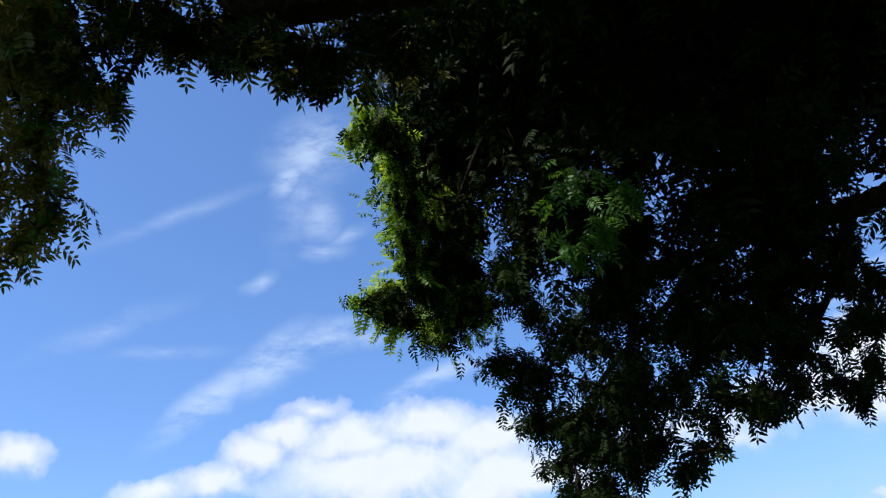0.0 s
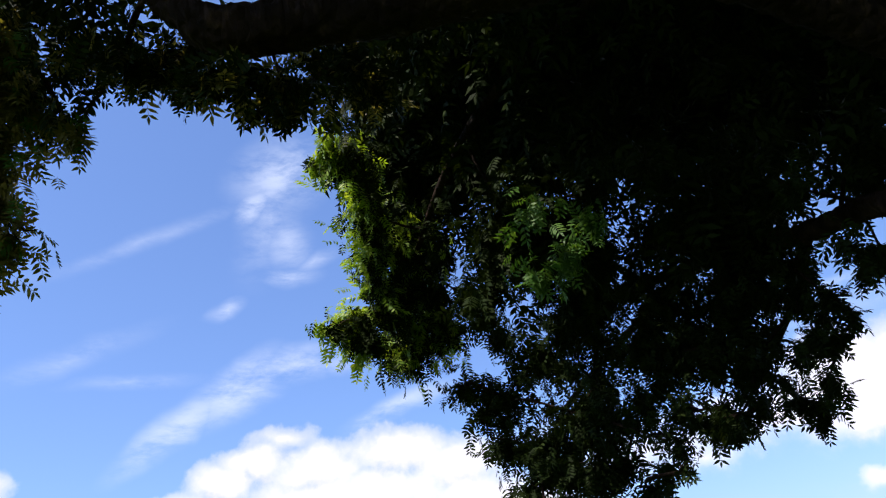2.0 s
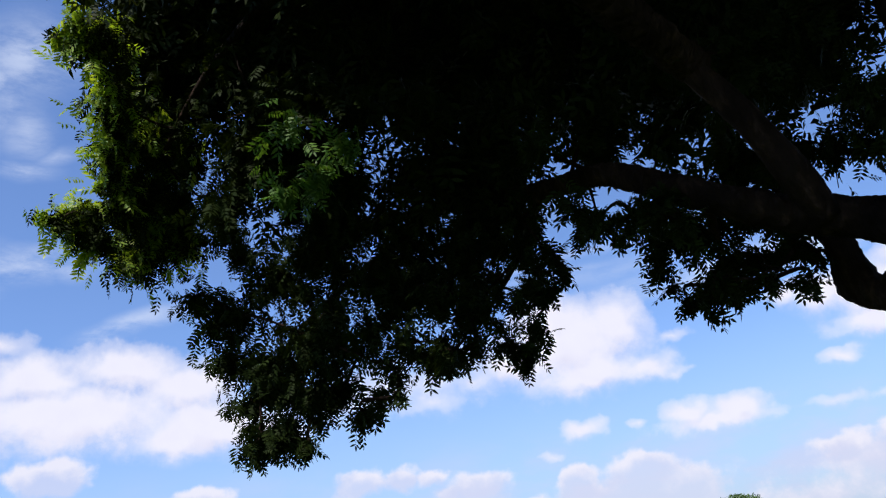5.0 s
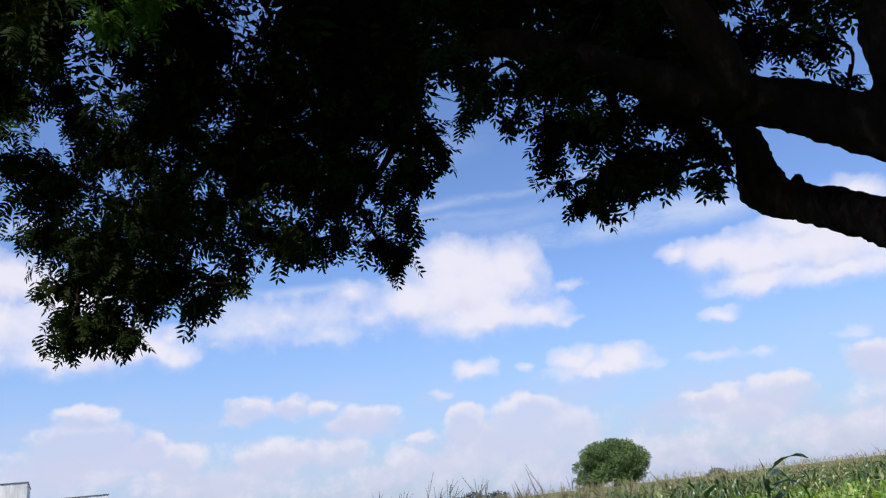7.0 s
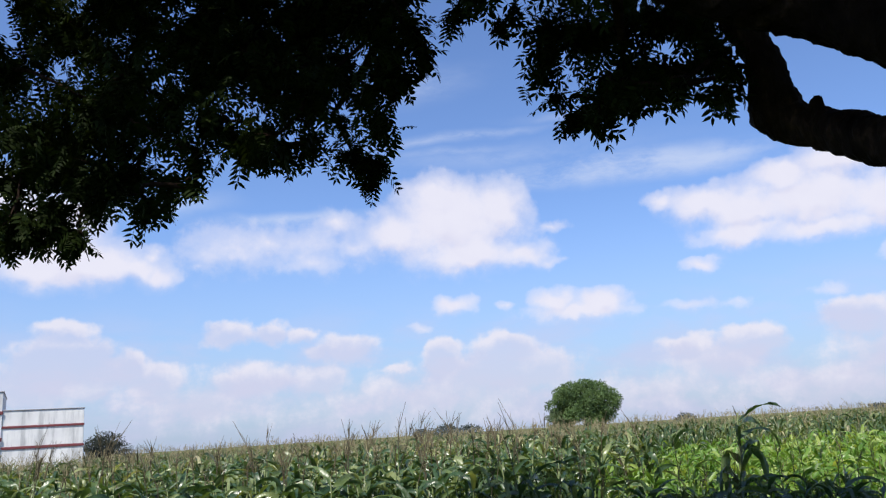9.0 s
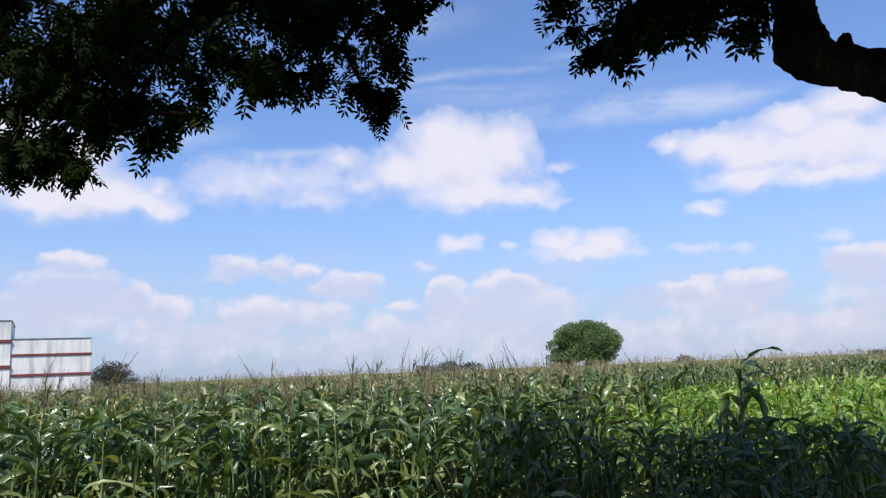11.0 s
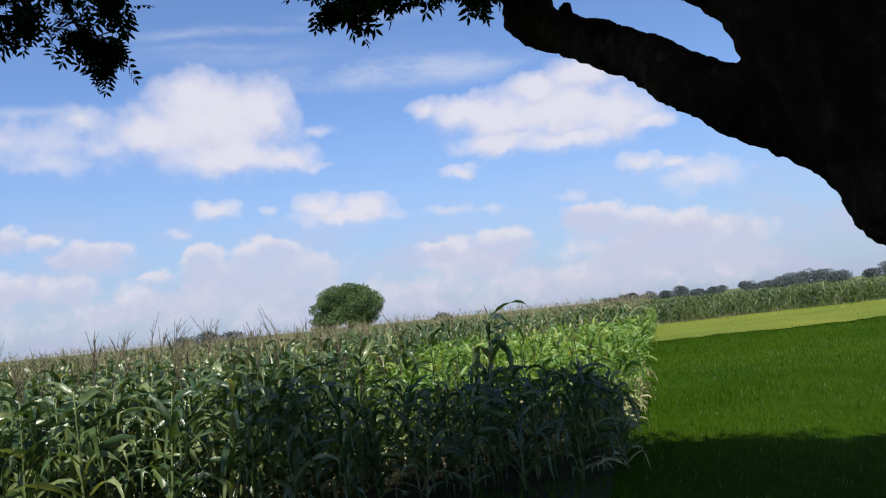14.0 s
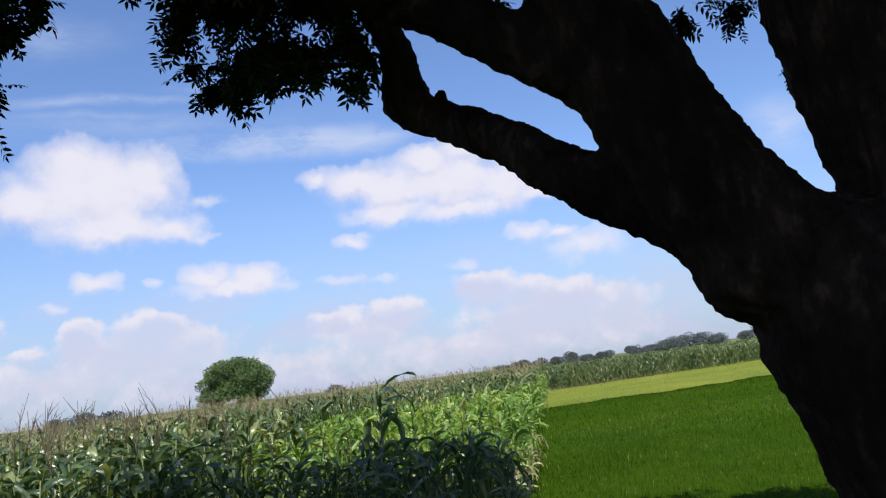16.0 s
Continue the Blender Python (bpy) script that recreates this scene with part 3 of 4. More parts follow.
def grass(name, count, region, size, mat, label, clump=1):
    xs, ys = region(count)
    n = len(xs)
    a, lean = rng.uniform(0, 2 * math.pi, n), rng.normal(0, 1.0, n)
    s = size * rng.uniform(0.6, 1.25, n)
    ca, sa, cl, sl = np.cos(a), np.sin(a), np.cos(lean), np.sin(lean)
    o = np.zeros(n)
    m = np.stack([np.stack([ca, -sa * cl, sa * sl], 1), np.stack([sa, ca * cl, -ca * sl], 1), np.stack([o, sl, cl], 1)], 1)
    m = m * s[:, None, None] * np.array([1.0 * clump, 1, 1])[None, None, :]
    fr = np.concatenate([m, np.stack([xs, ys, np.full(n, 0.03)], 1)[:, :, None]], 2)
    v, t = spread(blade(), fr)
    return tagged(new(name, mesh_from_arrays(name, v, t, mat)), label, "grass", kind="stuff")


def wedge(y0, y1, x1, beyond=None):
    def pick(count):
        y = y0 + (y1 - y0) * rng.random(count)
        x = edge_x(y) + 0.1 + (x1 - edge_x(y)) * rng.random(count)
        ok = np.full(count, True) if beyond is None else (y > back_y(x) + wander(x)) == beyond
        return x[ok], y[ok]
    return pick


plot("grass_verge", [(-14, -8), (edge_x(-8), -8), (edge_x(6.4), 6.4), (-14, 6.4)], 0.045, TURF, "dark green weedy verge before the maize")


def verge(count):
    y = rng.uniform(4.6, 7.2, count)
    return -9 + (edge_x(y) + 9.3) * rng.random(count), y


grass("verge_grass", 14000, verge, 0.16, PADDY, "green weeds at the foot of the maize", 1.0)
def underfoot(count):
    return rng.uniform(-5, 6, count), rng.uniform(-5.5, 4.4, count)


grass("underfoot_grass", 16000, underfoot, 0.11, PADDY, "short dark green grass under the tree", 1.0)
grass("seed_grass", 6500, wedge(5.0, 18.0, 18.0), 0.08, SEED, "pale flecks of seed heads in the grass", 1.5)
grass("near_grass", 90000, wedge(4.0, 13.0, 15.0), 0.10, PADDY, "dense dark green grass blades in the plot", 1.2)
grass("middle_grass", 70000, wedge(13.0, BACK + 2.1, 32.0, False), 0.10, PADDY, "dense green grass further out in the plot", 2.8)
grass("pale_grass", 38000, wedge(BACK - 6, 41.5, 60.0, True), 0.12, PALE, "short pale yellow-green grass strip", 2.0)


# ---- maize ----
def maize_leaf(length, width, rise, droop, segs, folded, r):
    """An arching strip along +x from the stalk, with a sunk midrib; it twists, sways and may be kinked."""
    p, a, yaw, roll = np.zeros(3), rise, 0.0, r.normal(0, 0.25)
    twist, sway = r.normal(0, 1.6), r.normal(0, 0.8)
    phase, flutter = r.uniform(0, 6.3), r.uniform(0.08, 0.26)
    kink = r.integers(1, segs - 1) if r.random() < 0.6 else -1
    step, verts, tris = length / segs, [], []
    for i in range(segs + 1):
        s = i / segs
        w = width * min(1.0, 0.45 + 2.4 * s) * (1 - s**2.2) + 0.002
        ahead = np.array([math.cos(a) * math.cos(yaw), math.cos(a) * math.sin(yaw), math.sin(a)])
        flat = np.array([-math.sin(yaw), math.cos(yaw), 0.0])
        up = np.cross(ahead, flat)
        side = flat * math.cos(roll) + up * math.sin(roll)
        over = np.cross(ahead, side)
        wave = flutter * width * math.sin(13 * s + phase)
        if folded:
            verts += [p - side * w / 2 + over * (0.22 * w + wave), p.copy(), p + side * w / 2 + over * (0.22 * w - wave)]
        else:
            verts += [p - side * w / 2, p + side * w / 2]
        p = p + step * ahead
        a -= droop * (0.35 + 1.3 * s) / segs + (r.uniform(0.8, 1.9) if i == kink else 0.0)
        a = max(a, -1.45)
        yaw += sway / segs
        roll += twist / segs
    k = 3 if folded else 2
    for i in range(segs):
        for j in range(k - 1):
            a0 = i * k + j
            tris += [(a0, a0 + k, a0 + k + 1), (a0, a0 + k + 1, a0 + 1)]
    return np.array(verts), np.array(tris, int)


def turned(pair, rz, at):
    v, t = pair
    c, s = math.cos(rz), math.sin(rz)
    return v @ np.array([[c, s, 0], [-s, c, 0], [0, 0, 1]]) + np.array(at), t


def maize_parts(seed, leaves, segs, folded, sides, sprigs, bulk=1.0):
    """Stalk, leaves and tassel of one plant, each as verts and triangles."""
    r = np.random.default_rng(seed)
    height = r.uniform(1.22, 1.42)
    bow = r.normal(0, 0.04, 2)
    stalk = tube([(0, 0, 0, 0.014), (bow[0], bow[1], height, 0.005)], 3, caps=False) if sides < 5 else tube(smooth_path([(0, 0, 0, 0.014), (bow[0] * 0.4, bow[1] * 0.4, height * 0.5, 0.011), (bow[0], bow[1], height, 0.005)], 3), sides)
    plane, blades = r.uniform(0, math.pi), []
    for i in range(leaves):
        s = (i + 0.6) / leaves
        h = height * (0.06 + 0.90 * s)
        length = (0.44 + 0.30 * math.sin(math.pi * min(1, s * 0.95 + 0.08))) * r.uniform(0.7, 1.2)
        leaf = maize_leaf(length, r.uniform(0.040, 0.074), r.uniform(0.50, 1.35), r.uniform(1.6, 4.0), segs, folded, r)
        blades.append(turned(leaf, plane + math.pi * (i % 2) + r.normal(0, 0.7), (bow[0] * s, bow[1] * s, h)))
    spike = (r.uniform(0.40, 0.75) if sides > 4 else r.uniform(0.26, 0.58)) if sprigs else 0.12
    lean, la = r.uniform(0.0, 0.35), r.uniform(0, 2 * math.pi)
    axis = np.array([math.cos(la) * lean, math.sin(la) * lean, 1.0])
    root = np.array([bow[0], bow[1], height - 0.05])

    def sprig(start, way, length, thick):
        bend = np.array([*r.normal(0, 0.12, 2), -0.10])
        p0, p1, p2 = start, start + way * length * 0.5, start + way * length + bend * length
        return tube([(*p0, thick), (*p1, thick * 1.1), (*p2, thick * 0.5)], 4 if sides > 4 else 3, caps=False)

    thick = (0.0034 if sides > 4 else 0.0028) * bulk
    tw = [sprig(root, axis, spike, thick)]
    for i in range(sprigs):
        a = r.uniform(0, 2 * math.pi)
        way = axis + r.uniform(0.15, 0.5) * np.array([math.cos(a), math.sin(a), 0.0])
        tw.append(sprig(root + axis * spike * r.uniform(0.35, 0.7), way, r.uniform(0.08, 0.20), thick * 0.75))
    return stalk, blades, joined(tw)


def maize_spots(y0, y1, keep, left=1.0, spacing=0.55):
    """Plants in rows along the field's side, within what lies ahead."""
    rows = []
    for i in range(400):
        off = 0.25 + spacing * i
        n = int((y1 - y0) / 0.22)
        y = y0 + (np.arange(n) + rng.random(n) * 0.7) * 0.22
        x = edge_x(y) - off / EDGE[1] * 1.0 + rng.normal(0, 0.05, n)
        ok = (x > -0.95 * left * y - 1.0) & (rng.random(n) < keep)
        rows.append(np.stack([x[ok], y[ok]], 1))
    return np.vstack(rows)


near_spots = maize_spots(FRONT, 20.0, 1.0, spacing=0.46)
order = np.argsort(near_spots[:, 1] + 0.15 * np.abs(near_spots[:, 0]))
near_spots = near_spots[order]
single, rest = near_spots[:265], near_spots[265:]

def maize_stand(seed, sprigs, leaf_mat, label, withered):
    stalk, blades, tassel = maize_parts(seed, 20, 7, True, 6, sprigs)
    plant = thing("maize_plant", label, "maize plant", group="front rows of the maize field")
    child("stalk", mesh_from_arrays("stalk", *stalk, STALK), plant)
    for j, b in enumerate(blades):
        dry = j < withered
        child("leaf", mesh_from_arrays("leaf", *b, DRY if dry else leaf_mat), plant, "withered straw-coloured leaf" if dry else "")
    child("tassel", mesh_from_arrays("tassel", *tassel, NEAR_TASSEL), plant, "dry brown tassel, darkened as if against the light")
    return plant


TALL = [maize_stand(40 + k, (6, 3, 5, 0, 4, 7)[k], MAIZE_ONE, "tall dark green maize plant with arching leaves", (2, 0, 1, 0, 1, 0)[k]) for k in range(6)]
YOUNG = [maize_stand(60 + k, 0, YOUNG_ONE, "yellow-green maize plant at the field's side", (1, 7, 3, 9)[k]) for k in range(4)]
placed, turn_of = set(), {id(TALL): 0, id(YOUNG): 0}
for i, (x, y) in enumerate(single):
    low = edge_x(y) - x < 0.33 * y + rng.uniform(-0.6, 0.9)
    kinds = YOUNG if low and y > 8.5 + rng.uniform(-0.5, 0.5) else TALL
    size = rng.uniform(0.72, 0.86) if low else rng.uniform(0.90, 1.06)
    m = pose(x, y, 0, rng.normal(0, 3.5), rng.normal(0, 3.5), rng.uniform(0, 360)) @ Matrix.Scale(float(size), 4)
    k = turn_of[id(kinds)]
    turn_of[id(kinds)] = k + 1
    plant = kinds[k] if k < len(kinds) else kinds[int(rng.integers(0, len(kinds)))]
    if plant.name in placed:
        plant = copy_thing(plant, pose(0, 0, 0))
    placed.add(plant.name)
    plant.matrix_basis = m


for k in range(34):
    y = FRONT + 0.1 + 0.24 * k + rng.uniform(-0.08, 0.08)
    edge_plant = copy_thing(YOUNG[1 + 2 * (k % 2)] if y > 8.3 else TALL[2 * (k % 2)], pose(0, 0, 0))
    edge_plant.matrix_basis = pose(edge_x(y) - 0.02 + rng.normal(0, 0.07), y, 0, rng.normal(0, 6), rng.normal(0, 6), rng.uniform(0, 360)) @ Matrix.Scale(float(rng.uniform(0.55, 0.80)), 4)
tall_one = copy_thing(TALL[3], pose(0, 0, 0))
tall_one.matrix_basis = pose(2.8, 8.6, 0, 3, -4, 70) @ Matrix.Scale(1.28, 4)
tall_tassel = copy_thing(TALL[2], pose(0, 0, 0))
tall_tassel.matrix_basis = pose(2.15, 9.0, 0, 2, -5, 20) @ Matrix.Scale(0.98, 4)


def maize_stuff(name, spots, leaves, segs, folded, sprigs, label, variants=9, leaf_mat=None, tall=(0.92, 1.07), bulk=1.0):
    green, straw, stems = [], [], []
    pick = rng.integers(0, variants, len(spots))
    for k in range(variants):
        p = spots[pick == k]
        if not len(p):
            continue
        stalk, blades, tassel = maize_parts(80 + k, leaves, segs, folded, 4, sprigs if k % 9 in (1, 4, 6, 7) or (bulk > 1 and k % 9 == 2) else 0, bulk)
        a, s = rng.uniform(0, 2 * math.pi, len(p)), rng.uniform(*tall, len(p))
        o = np.zeros(len(p))
        lx, ly = rng.normal(0, 0.09, len(p)), rng.normal(0, 0.09, len(p))
        m = np.stack([np.stack([np.cos(a), -np.sin(a), lx], 1), np.stack([np.sin(a), np.cos(a), ly], 1), np.stack([o, o, o + 1], 1)], 1) * s[:, None, None]
        fr = np.concatenate([m, np.stack([p[:, 0], p[:, 1], o], 1)[:, :, None]], 2)
        green.append(spread(joined(blades), fr))
        stems.append(spread(stalk, fr))
        straw.append(spread(tassel, fr))
    root = thing(name, label, "maize field", kind="stuff")
    child("leaves", mesh_from_arrays("leaves", *joined(green), leaf_mat or MAIZE), root, kind="stuff")
    child("stalks", mesh_from_arrays("stalks", *joined(stems), STALK), root, kind="stuff")
    child("tassels", mesh_from_arrays("tassels", *joined(straw), TASSEL), root, "dry straw-coloured tassels", kind="stuff")
    return root


inset = edge_x(rest[:, 1]) - rest[:, 0]
young = inset < 0.33 * rest[:, 1] + 0.5 * np.sin(rest[:, 1] * 1.3) + rng.normal(0, 0.3, len(rest))
close = rest[:, 1] < 12.5
maize_stuff("maize_field", rest[~young & close], 22, 6, True, 6, "dense green tasselled maize standing in rows")
maize_stuff("young_maize", rest[young & close], 19, 6, True, 0, "yellow-green younger maize along the field's side", leaf_mat=MAIZE_LIGHT, tall=(0.72, 0.88))
maize_stuff("maize_field", rest[~young & ~close], 16, 5, False, 7, "dense green tasselled maize standing in rows")
maize_stuff("young_maize", rest[young & ~close], 13, 4, False, 0, "yellow-green younger maize along the field's side", leaf_mat=MAIZE_LIGHT, tall=(0.72, 0.88))
edge_y = np.arange(15.2, 41.0, 0.11)
maize_stuff("maize_edge", np.stack([edge_x(edge_y) - rng.uniform(0.0, 0.45, len(edge_y)), edge_y], 1), 12, 5, True, 0, "ragged pale green maize along the grass", leaf_mat=MAIZE_LIGHT, tall=(0.6, 0.9))
mid_spots = maize_spots(20.0, 42.0, 0.55)
maize_stuff("further_maize", mid_spots, 7, 4, False, 4, "green tasselled maize further into the field", tall=(0.86, 1.12), bulk=1.5)
far_spots = maize_spots(42.0, 95.0, 0.16)
maize_stuff("distant_maize", far_spots, 5, 3, False, 4, "distant green maize under a haze of straw-coloured tassels", tall=(0.85, 1.2), bulk=2.6)


def far_field():
    n = 6500
    y = 41.6 + 22 * rng.random(n) ** 1.8
    x = edge_x(41.6) + 0.3 + rng.random(n) * 75
    return np.stack([x, y], 1)


maize_stuff("far_maize_field", far_field(), 7, 4, False, 0, "second green maize field beyond the grass")


# ---- far things ----
def leaf_card():
    v = np.array([(0, 0, 0), (0.5, 0.24, 0.05), (1, 0, -0.04), (0.5, -0.24, 0.05)])
    return v, np.array([(0, 1, 2), (0, 2, 3)])


def broad_tree(name, label, at, height, width, leaf, count, mat, group="", clumps=26, lobes=0.36, low=0.0, dome=False):
    """A tapered trunk, limbs, and a crown of leaf clumps round it."""
    root = thing(name, label, "tree", at, group)
    r = np.random.default_rng(int(abs(at[0] * 7 + at[1] * 13)) + 3)
    trunk_h = height * 0.34
    pieces = [tube(smooth_path([(0, 0, 0, height * 0.04), (0.02 * height, 0, trunk_h, height * 0.028), (0, 0, height * 0.7, height * 0.008)], 4), 8, 0.15, 1.5)]
    mids = []
    for i in range(clumps):
        a, u = r.uniform(0, 2 * math.pi), r.uniform(-0.55 - 0.35 * low, 1.0)
        rad = math.sqrt(max(0.05 + 0.5 * low * (u < 0), 1 - u * u)) * r.uniform(0.55, 1.0)
        if dome:
            a, u = 2.39996 * i, -0.62 + 1.6 * (i + 0.5) / clumps
            rad = math.sqrt(max(0.1, 1 - max(0, u) ** 2)) * (r.uniform(0.76, 1.08) if i % 4 else r.uniform(0.4, 0.7))
        mids.append((math.cos(a) * rad * width * 0.40, math.sin(a) * rad * width * 0.40, height * (0.56 - 0.14 * low + (0.33 + 0.1 * low) * u)))
    for mx, my, mz in mids[::3]:
        pieces.append(tube(smooth_path([(0, 0, trunk_h * 0.8, height * 0.014), (mx * 0.5, my * 0.5, (trunk_h + mz) / 2, height * 0.009), (mx, my, mz, height * 0.003)], 3), 5))
    child("trunk", mesh_from_arrays("trunk", *joined(pieces), BARK), root)
    per = count // clumps
    at_, way = [], []
    for c in mids:
        d = r.normal(0, 1, (per, 3))
        d /= np.linalg.norm(d, axis=1, keepdims=True)
        rr = lobes * 0.5 * width * r.uniform(0.55, 1.1, (per, 1)) * np.array([1, 1, 0.62])
        at_.append(np.array(c) + d * rr)
        way.append(d + r.normal(0, 0.5, (per, 3)) - np.array([0, 0, 0.3]))
    at_, way = np.vstack(at_), np.vstack(way)
    fr = frames_along(at_, way, r.uniform(0, 6.28, len(at_)), leaf * r.uniform(0.6, 1.3, len(at_)))
    child("crown", mesh_from_arrays("crown", *spread(leaf_card(), fr), mat), root, kind="stuff")
    return root


def bearing(az, dist, z=0.0):
    return (-math.sin(radians(az)) * dist, math.cos(radians(az)) * dist, z)


broad_tree("round_tree", "lone round green tree beyond the maize", bearing(-8.95, 150), 10.1, 13.2, 0.36, 34000, FAR_LEAF, clumps=38, lobes=0.26, low=0.6, dome=True)
broad_tree("pale_shrub", "pale green shrub standing against the round tree", bearing(-7.25, 149), 5.2, 5.0, 0.26, 9000, PALE_LEAF, clumps=30, lobes=0.3, low=0.6)
tree_rng = np.random.default_rng(21)
for az, h, wide in [(-27.6, 3.0, 2.8), (-29.6, 3.2, 2.8), (-33.0, 3.6, 2.8), (-37.3, 4.2, 2.4), (-28.7, 6.0, 0.9), (-30.9, 5.0, 1.6), (-31.8, 6.4, 1.5), (-34.3, 4.6, 2.2), (-36.2, 6.0, 1.7), (-38.3, 6.6, 1.5),
                    (-39.0, 7.6, 1.5), (-39.9, 9.2, 1.3), (-40.8, 9.0, 1.4), (-41.8, 6.8, 1.7), (-43.5, 7.4, 1.6), (-44.6, 8.8, 1.4), (-46.0, 8.0, 1.8), (-47.6, 8.6, 1.6), (-49.4, 8.0, 1.8)]:
    broad_tree("field_tree", "distant tree on the horizon, greyed with painted haze", bearing(az, tree_rng.uniform(320, 360)), h * tree_rng.uniform(0.58, 0.76), h * wide * tree_rng.uniform(0.55, 0.85), 0.42, 5200, HAZED_LEAF, "trees along the horizon", 16, tree_rng.uniform(0.4, 0.55), low=0.2)
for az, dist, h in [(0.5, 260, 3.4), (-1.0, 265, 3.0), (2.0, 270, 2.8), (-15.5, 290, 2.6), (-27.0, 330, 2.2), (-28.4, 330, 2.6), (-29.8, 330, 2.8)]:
    broad_tree("field_bush", "low distant bush on the horizon", bearing(az, dist), h, h * 2.6, 0.8, 900, HAZED_LEAF, "bushes along the horizon", 12, 0.5)
broad_tree("dark_shrub", "dense dark shrub beside the white building", bearing(22.9, 58), 3.15, 3.4, 0.13, 11000, SHRUB_LEAF, clumps=24, lobes=0.42, low=0.4)


def box(x0, y0, z0, x1, y1, z1):
    bm = bmesh.new()
    bmesh.ops.create_cube(bm, size=1.0)
    for v in bm.verts:
        v.co = Vector(((x0 + x1) / 2 + v.co.x * (x1 - x0), (y0 + y1) / 2 + v.co.y * (y1 - y0), (z0 + z1) / 2 + v.co.z * (z1 - z0)))
    bmesh.ops.bevel(bm, geom=bm.edges[:], offset=0.015, segments=1, affect="EDGES")
    return bm


def part(name, bm, mat, parent, label=""):
    me = bpy.data.meshes.new(name)
    bm.to_mesh(me)
    bm.free()
    me.materials.append(mat)
    return child(name, me, parent, label)


def building():
    b = thing("white_building", "flat-roofed white plastered farm building with red bands", "building")
    b.matrix_basis = pose(*bearing(24.1, 50), 0, 0, 27)
    # local x runs to the west along the front, y is the depth
    part("low_wall", box(-4.0, 0, 0, 0, 6, 4.30), PLASTER, b)
    part("tall_wall", box(-9.5, -0.06, 0, -4.003, 6, 5.30), PLASTER, b)
    part("coping", box(-4.0, -0.03, 4.302, 0.04, 6.03, 4.355), STAINED, b, "dark weathered coping")
    part("coping", box(-9.54, -0.09, 5.302, -3.96, 6.03, 5.36), STAINED, b, "dark weathered coping")
    for z, w in ((3.38, 0.13), (2.28, 0.15)):
        part("red_band", box(-4.0, -0.035, z, 0.03, -0.002, z + w), RED, b, "faded dark red painted band")
    for z, w in ((4.12, 0.18), (2.72, 0.20)):
        part("red_band", box(-9.5, -0.095, z, -3.97, -0.062, z + w), RED, b, "faded dark red painted band")
    part("opening", box(-6.6, -0.07, 0.3, -5.2, -0.0625, 2.4), DARK, b, "dark doorway")


building()


# ---- the shade tree ----
def compound_leaf(pairs, length, leaflet, fine, seed):
    """A feathered leaf along +x, 1 unit = 1 m: a thin stalk with drooping pointed leaflets in pairs and one at the tip."""
    r = np.random.default_rng(seed)
    vs, ts, n = [], [], 0
    sag = lambda s: -0.22 * length * s * s
    spots = []
    for i in range(pairs):
        s = 0.22 + 0.74 * i / max(1, pairs - 1)
        for side in (-1, 1):
            spots.append((s + r.normal(0, 0.012), side * r.uniform(0.95, 1.25)))
    spots.append((1.0, r.normal(0, 0.15)))
    for s, ang in spots:
        size = leaflet * (0.75 + 0.4 * math.sin(math.pi * min(1, s * 0.9))) * r.uniform(0.85, 1.15)
        w = size * r.uniform(0.31, 0.39)
        c, q, dip = math.cos(ang), math.sin(ang), r.uniform(0.05, 0.40)
        base = np.array([s * length, 0, sag(s)])
        if fine:
            shape = [(0, 0, 0), (0.35, 0.5, 0.05), (0.70, 0.40, 0.0), (1.0, 0.10, -0.06), (0.72, -0.30, 0.0), (0.35, -0.5, 0.05)]
            tri = [(0, 1, 5), (1, 2, 4), (1, 4, 5), (2, 3, 4)]
        else:
            shape = [(0, 0, 0), (0.42, 0.5, 0.04), (1.0, 0.05, -0.05), (0.42, -0.5, 0.04)]
            tri = [(0, 1, 3), (1, 2, 3)]
        for a, b, h in shape:
            x, y = a * size, b * w
            vs.append(base + np.array([c * x - q * y, q * x + c * y, h * size - dip * x]))
        ts += [(i + n, j + n, k + n) for i, j, k in tri]
        n += len(shape)
    for s0, s1 in ((0.0, 0.5), (0.5, 1.0)):
        vs += [np.array([s0 * length, -0.0012, sag(s0)]), np.array([s0 * length, 0.0012, sag(s0)]), np.array([s1 * length, 0.001, sag(s1)]), np.array([s1 * length, -0.001, sag(s1)])]
        ts += [(n, n + 1, n + 2), (n, n + 2, n + 3)]
        n += 4
    return np.array(vs), np.array(ts, int)


FINE_LEAVES = [compound_leaf(4 + k % 2, 0.125 + 0.012 * k, 0.056, True, k) for k in range(4)]
PLAIN_LEAVES = [compound_leaf(3, 0.13, 0.064, False, 10 + k) for k in range(3)]
COARSE_LEAVES = [compound_leaf(3, 0.5, 0.30, False, 20 + k) for k in range(2)]

tree = thing("neem_tree", "large leaning neem tree with dark bark and feathered leaves", "tree", (1.85, 1.0, 0))
tree_inverse = Matrix.Translation((-1.85, -1.0, 0))


def on_tree(ob):
    ob.matrix_parent_inverse = tree_inverse
    return ob


# limbs: x, y, z, radius
TRUNK = [(1.94, 0.93, -0.05, 0.54), (1.88, 0.97, 0.35, 0.42), (1.80, 1.05, 0.9, 0.345), (1.742, 1.114, 1.300, 0.320), (1.655, 1.187, 1.581, 0.290), (1.539, 1.274, 1.788, 0.222), (1.432, 1.342, 1.912, 0.125)]
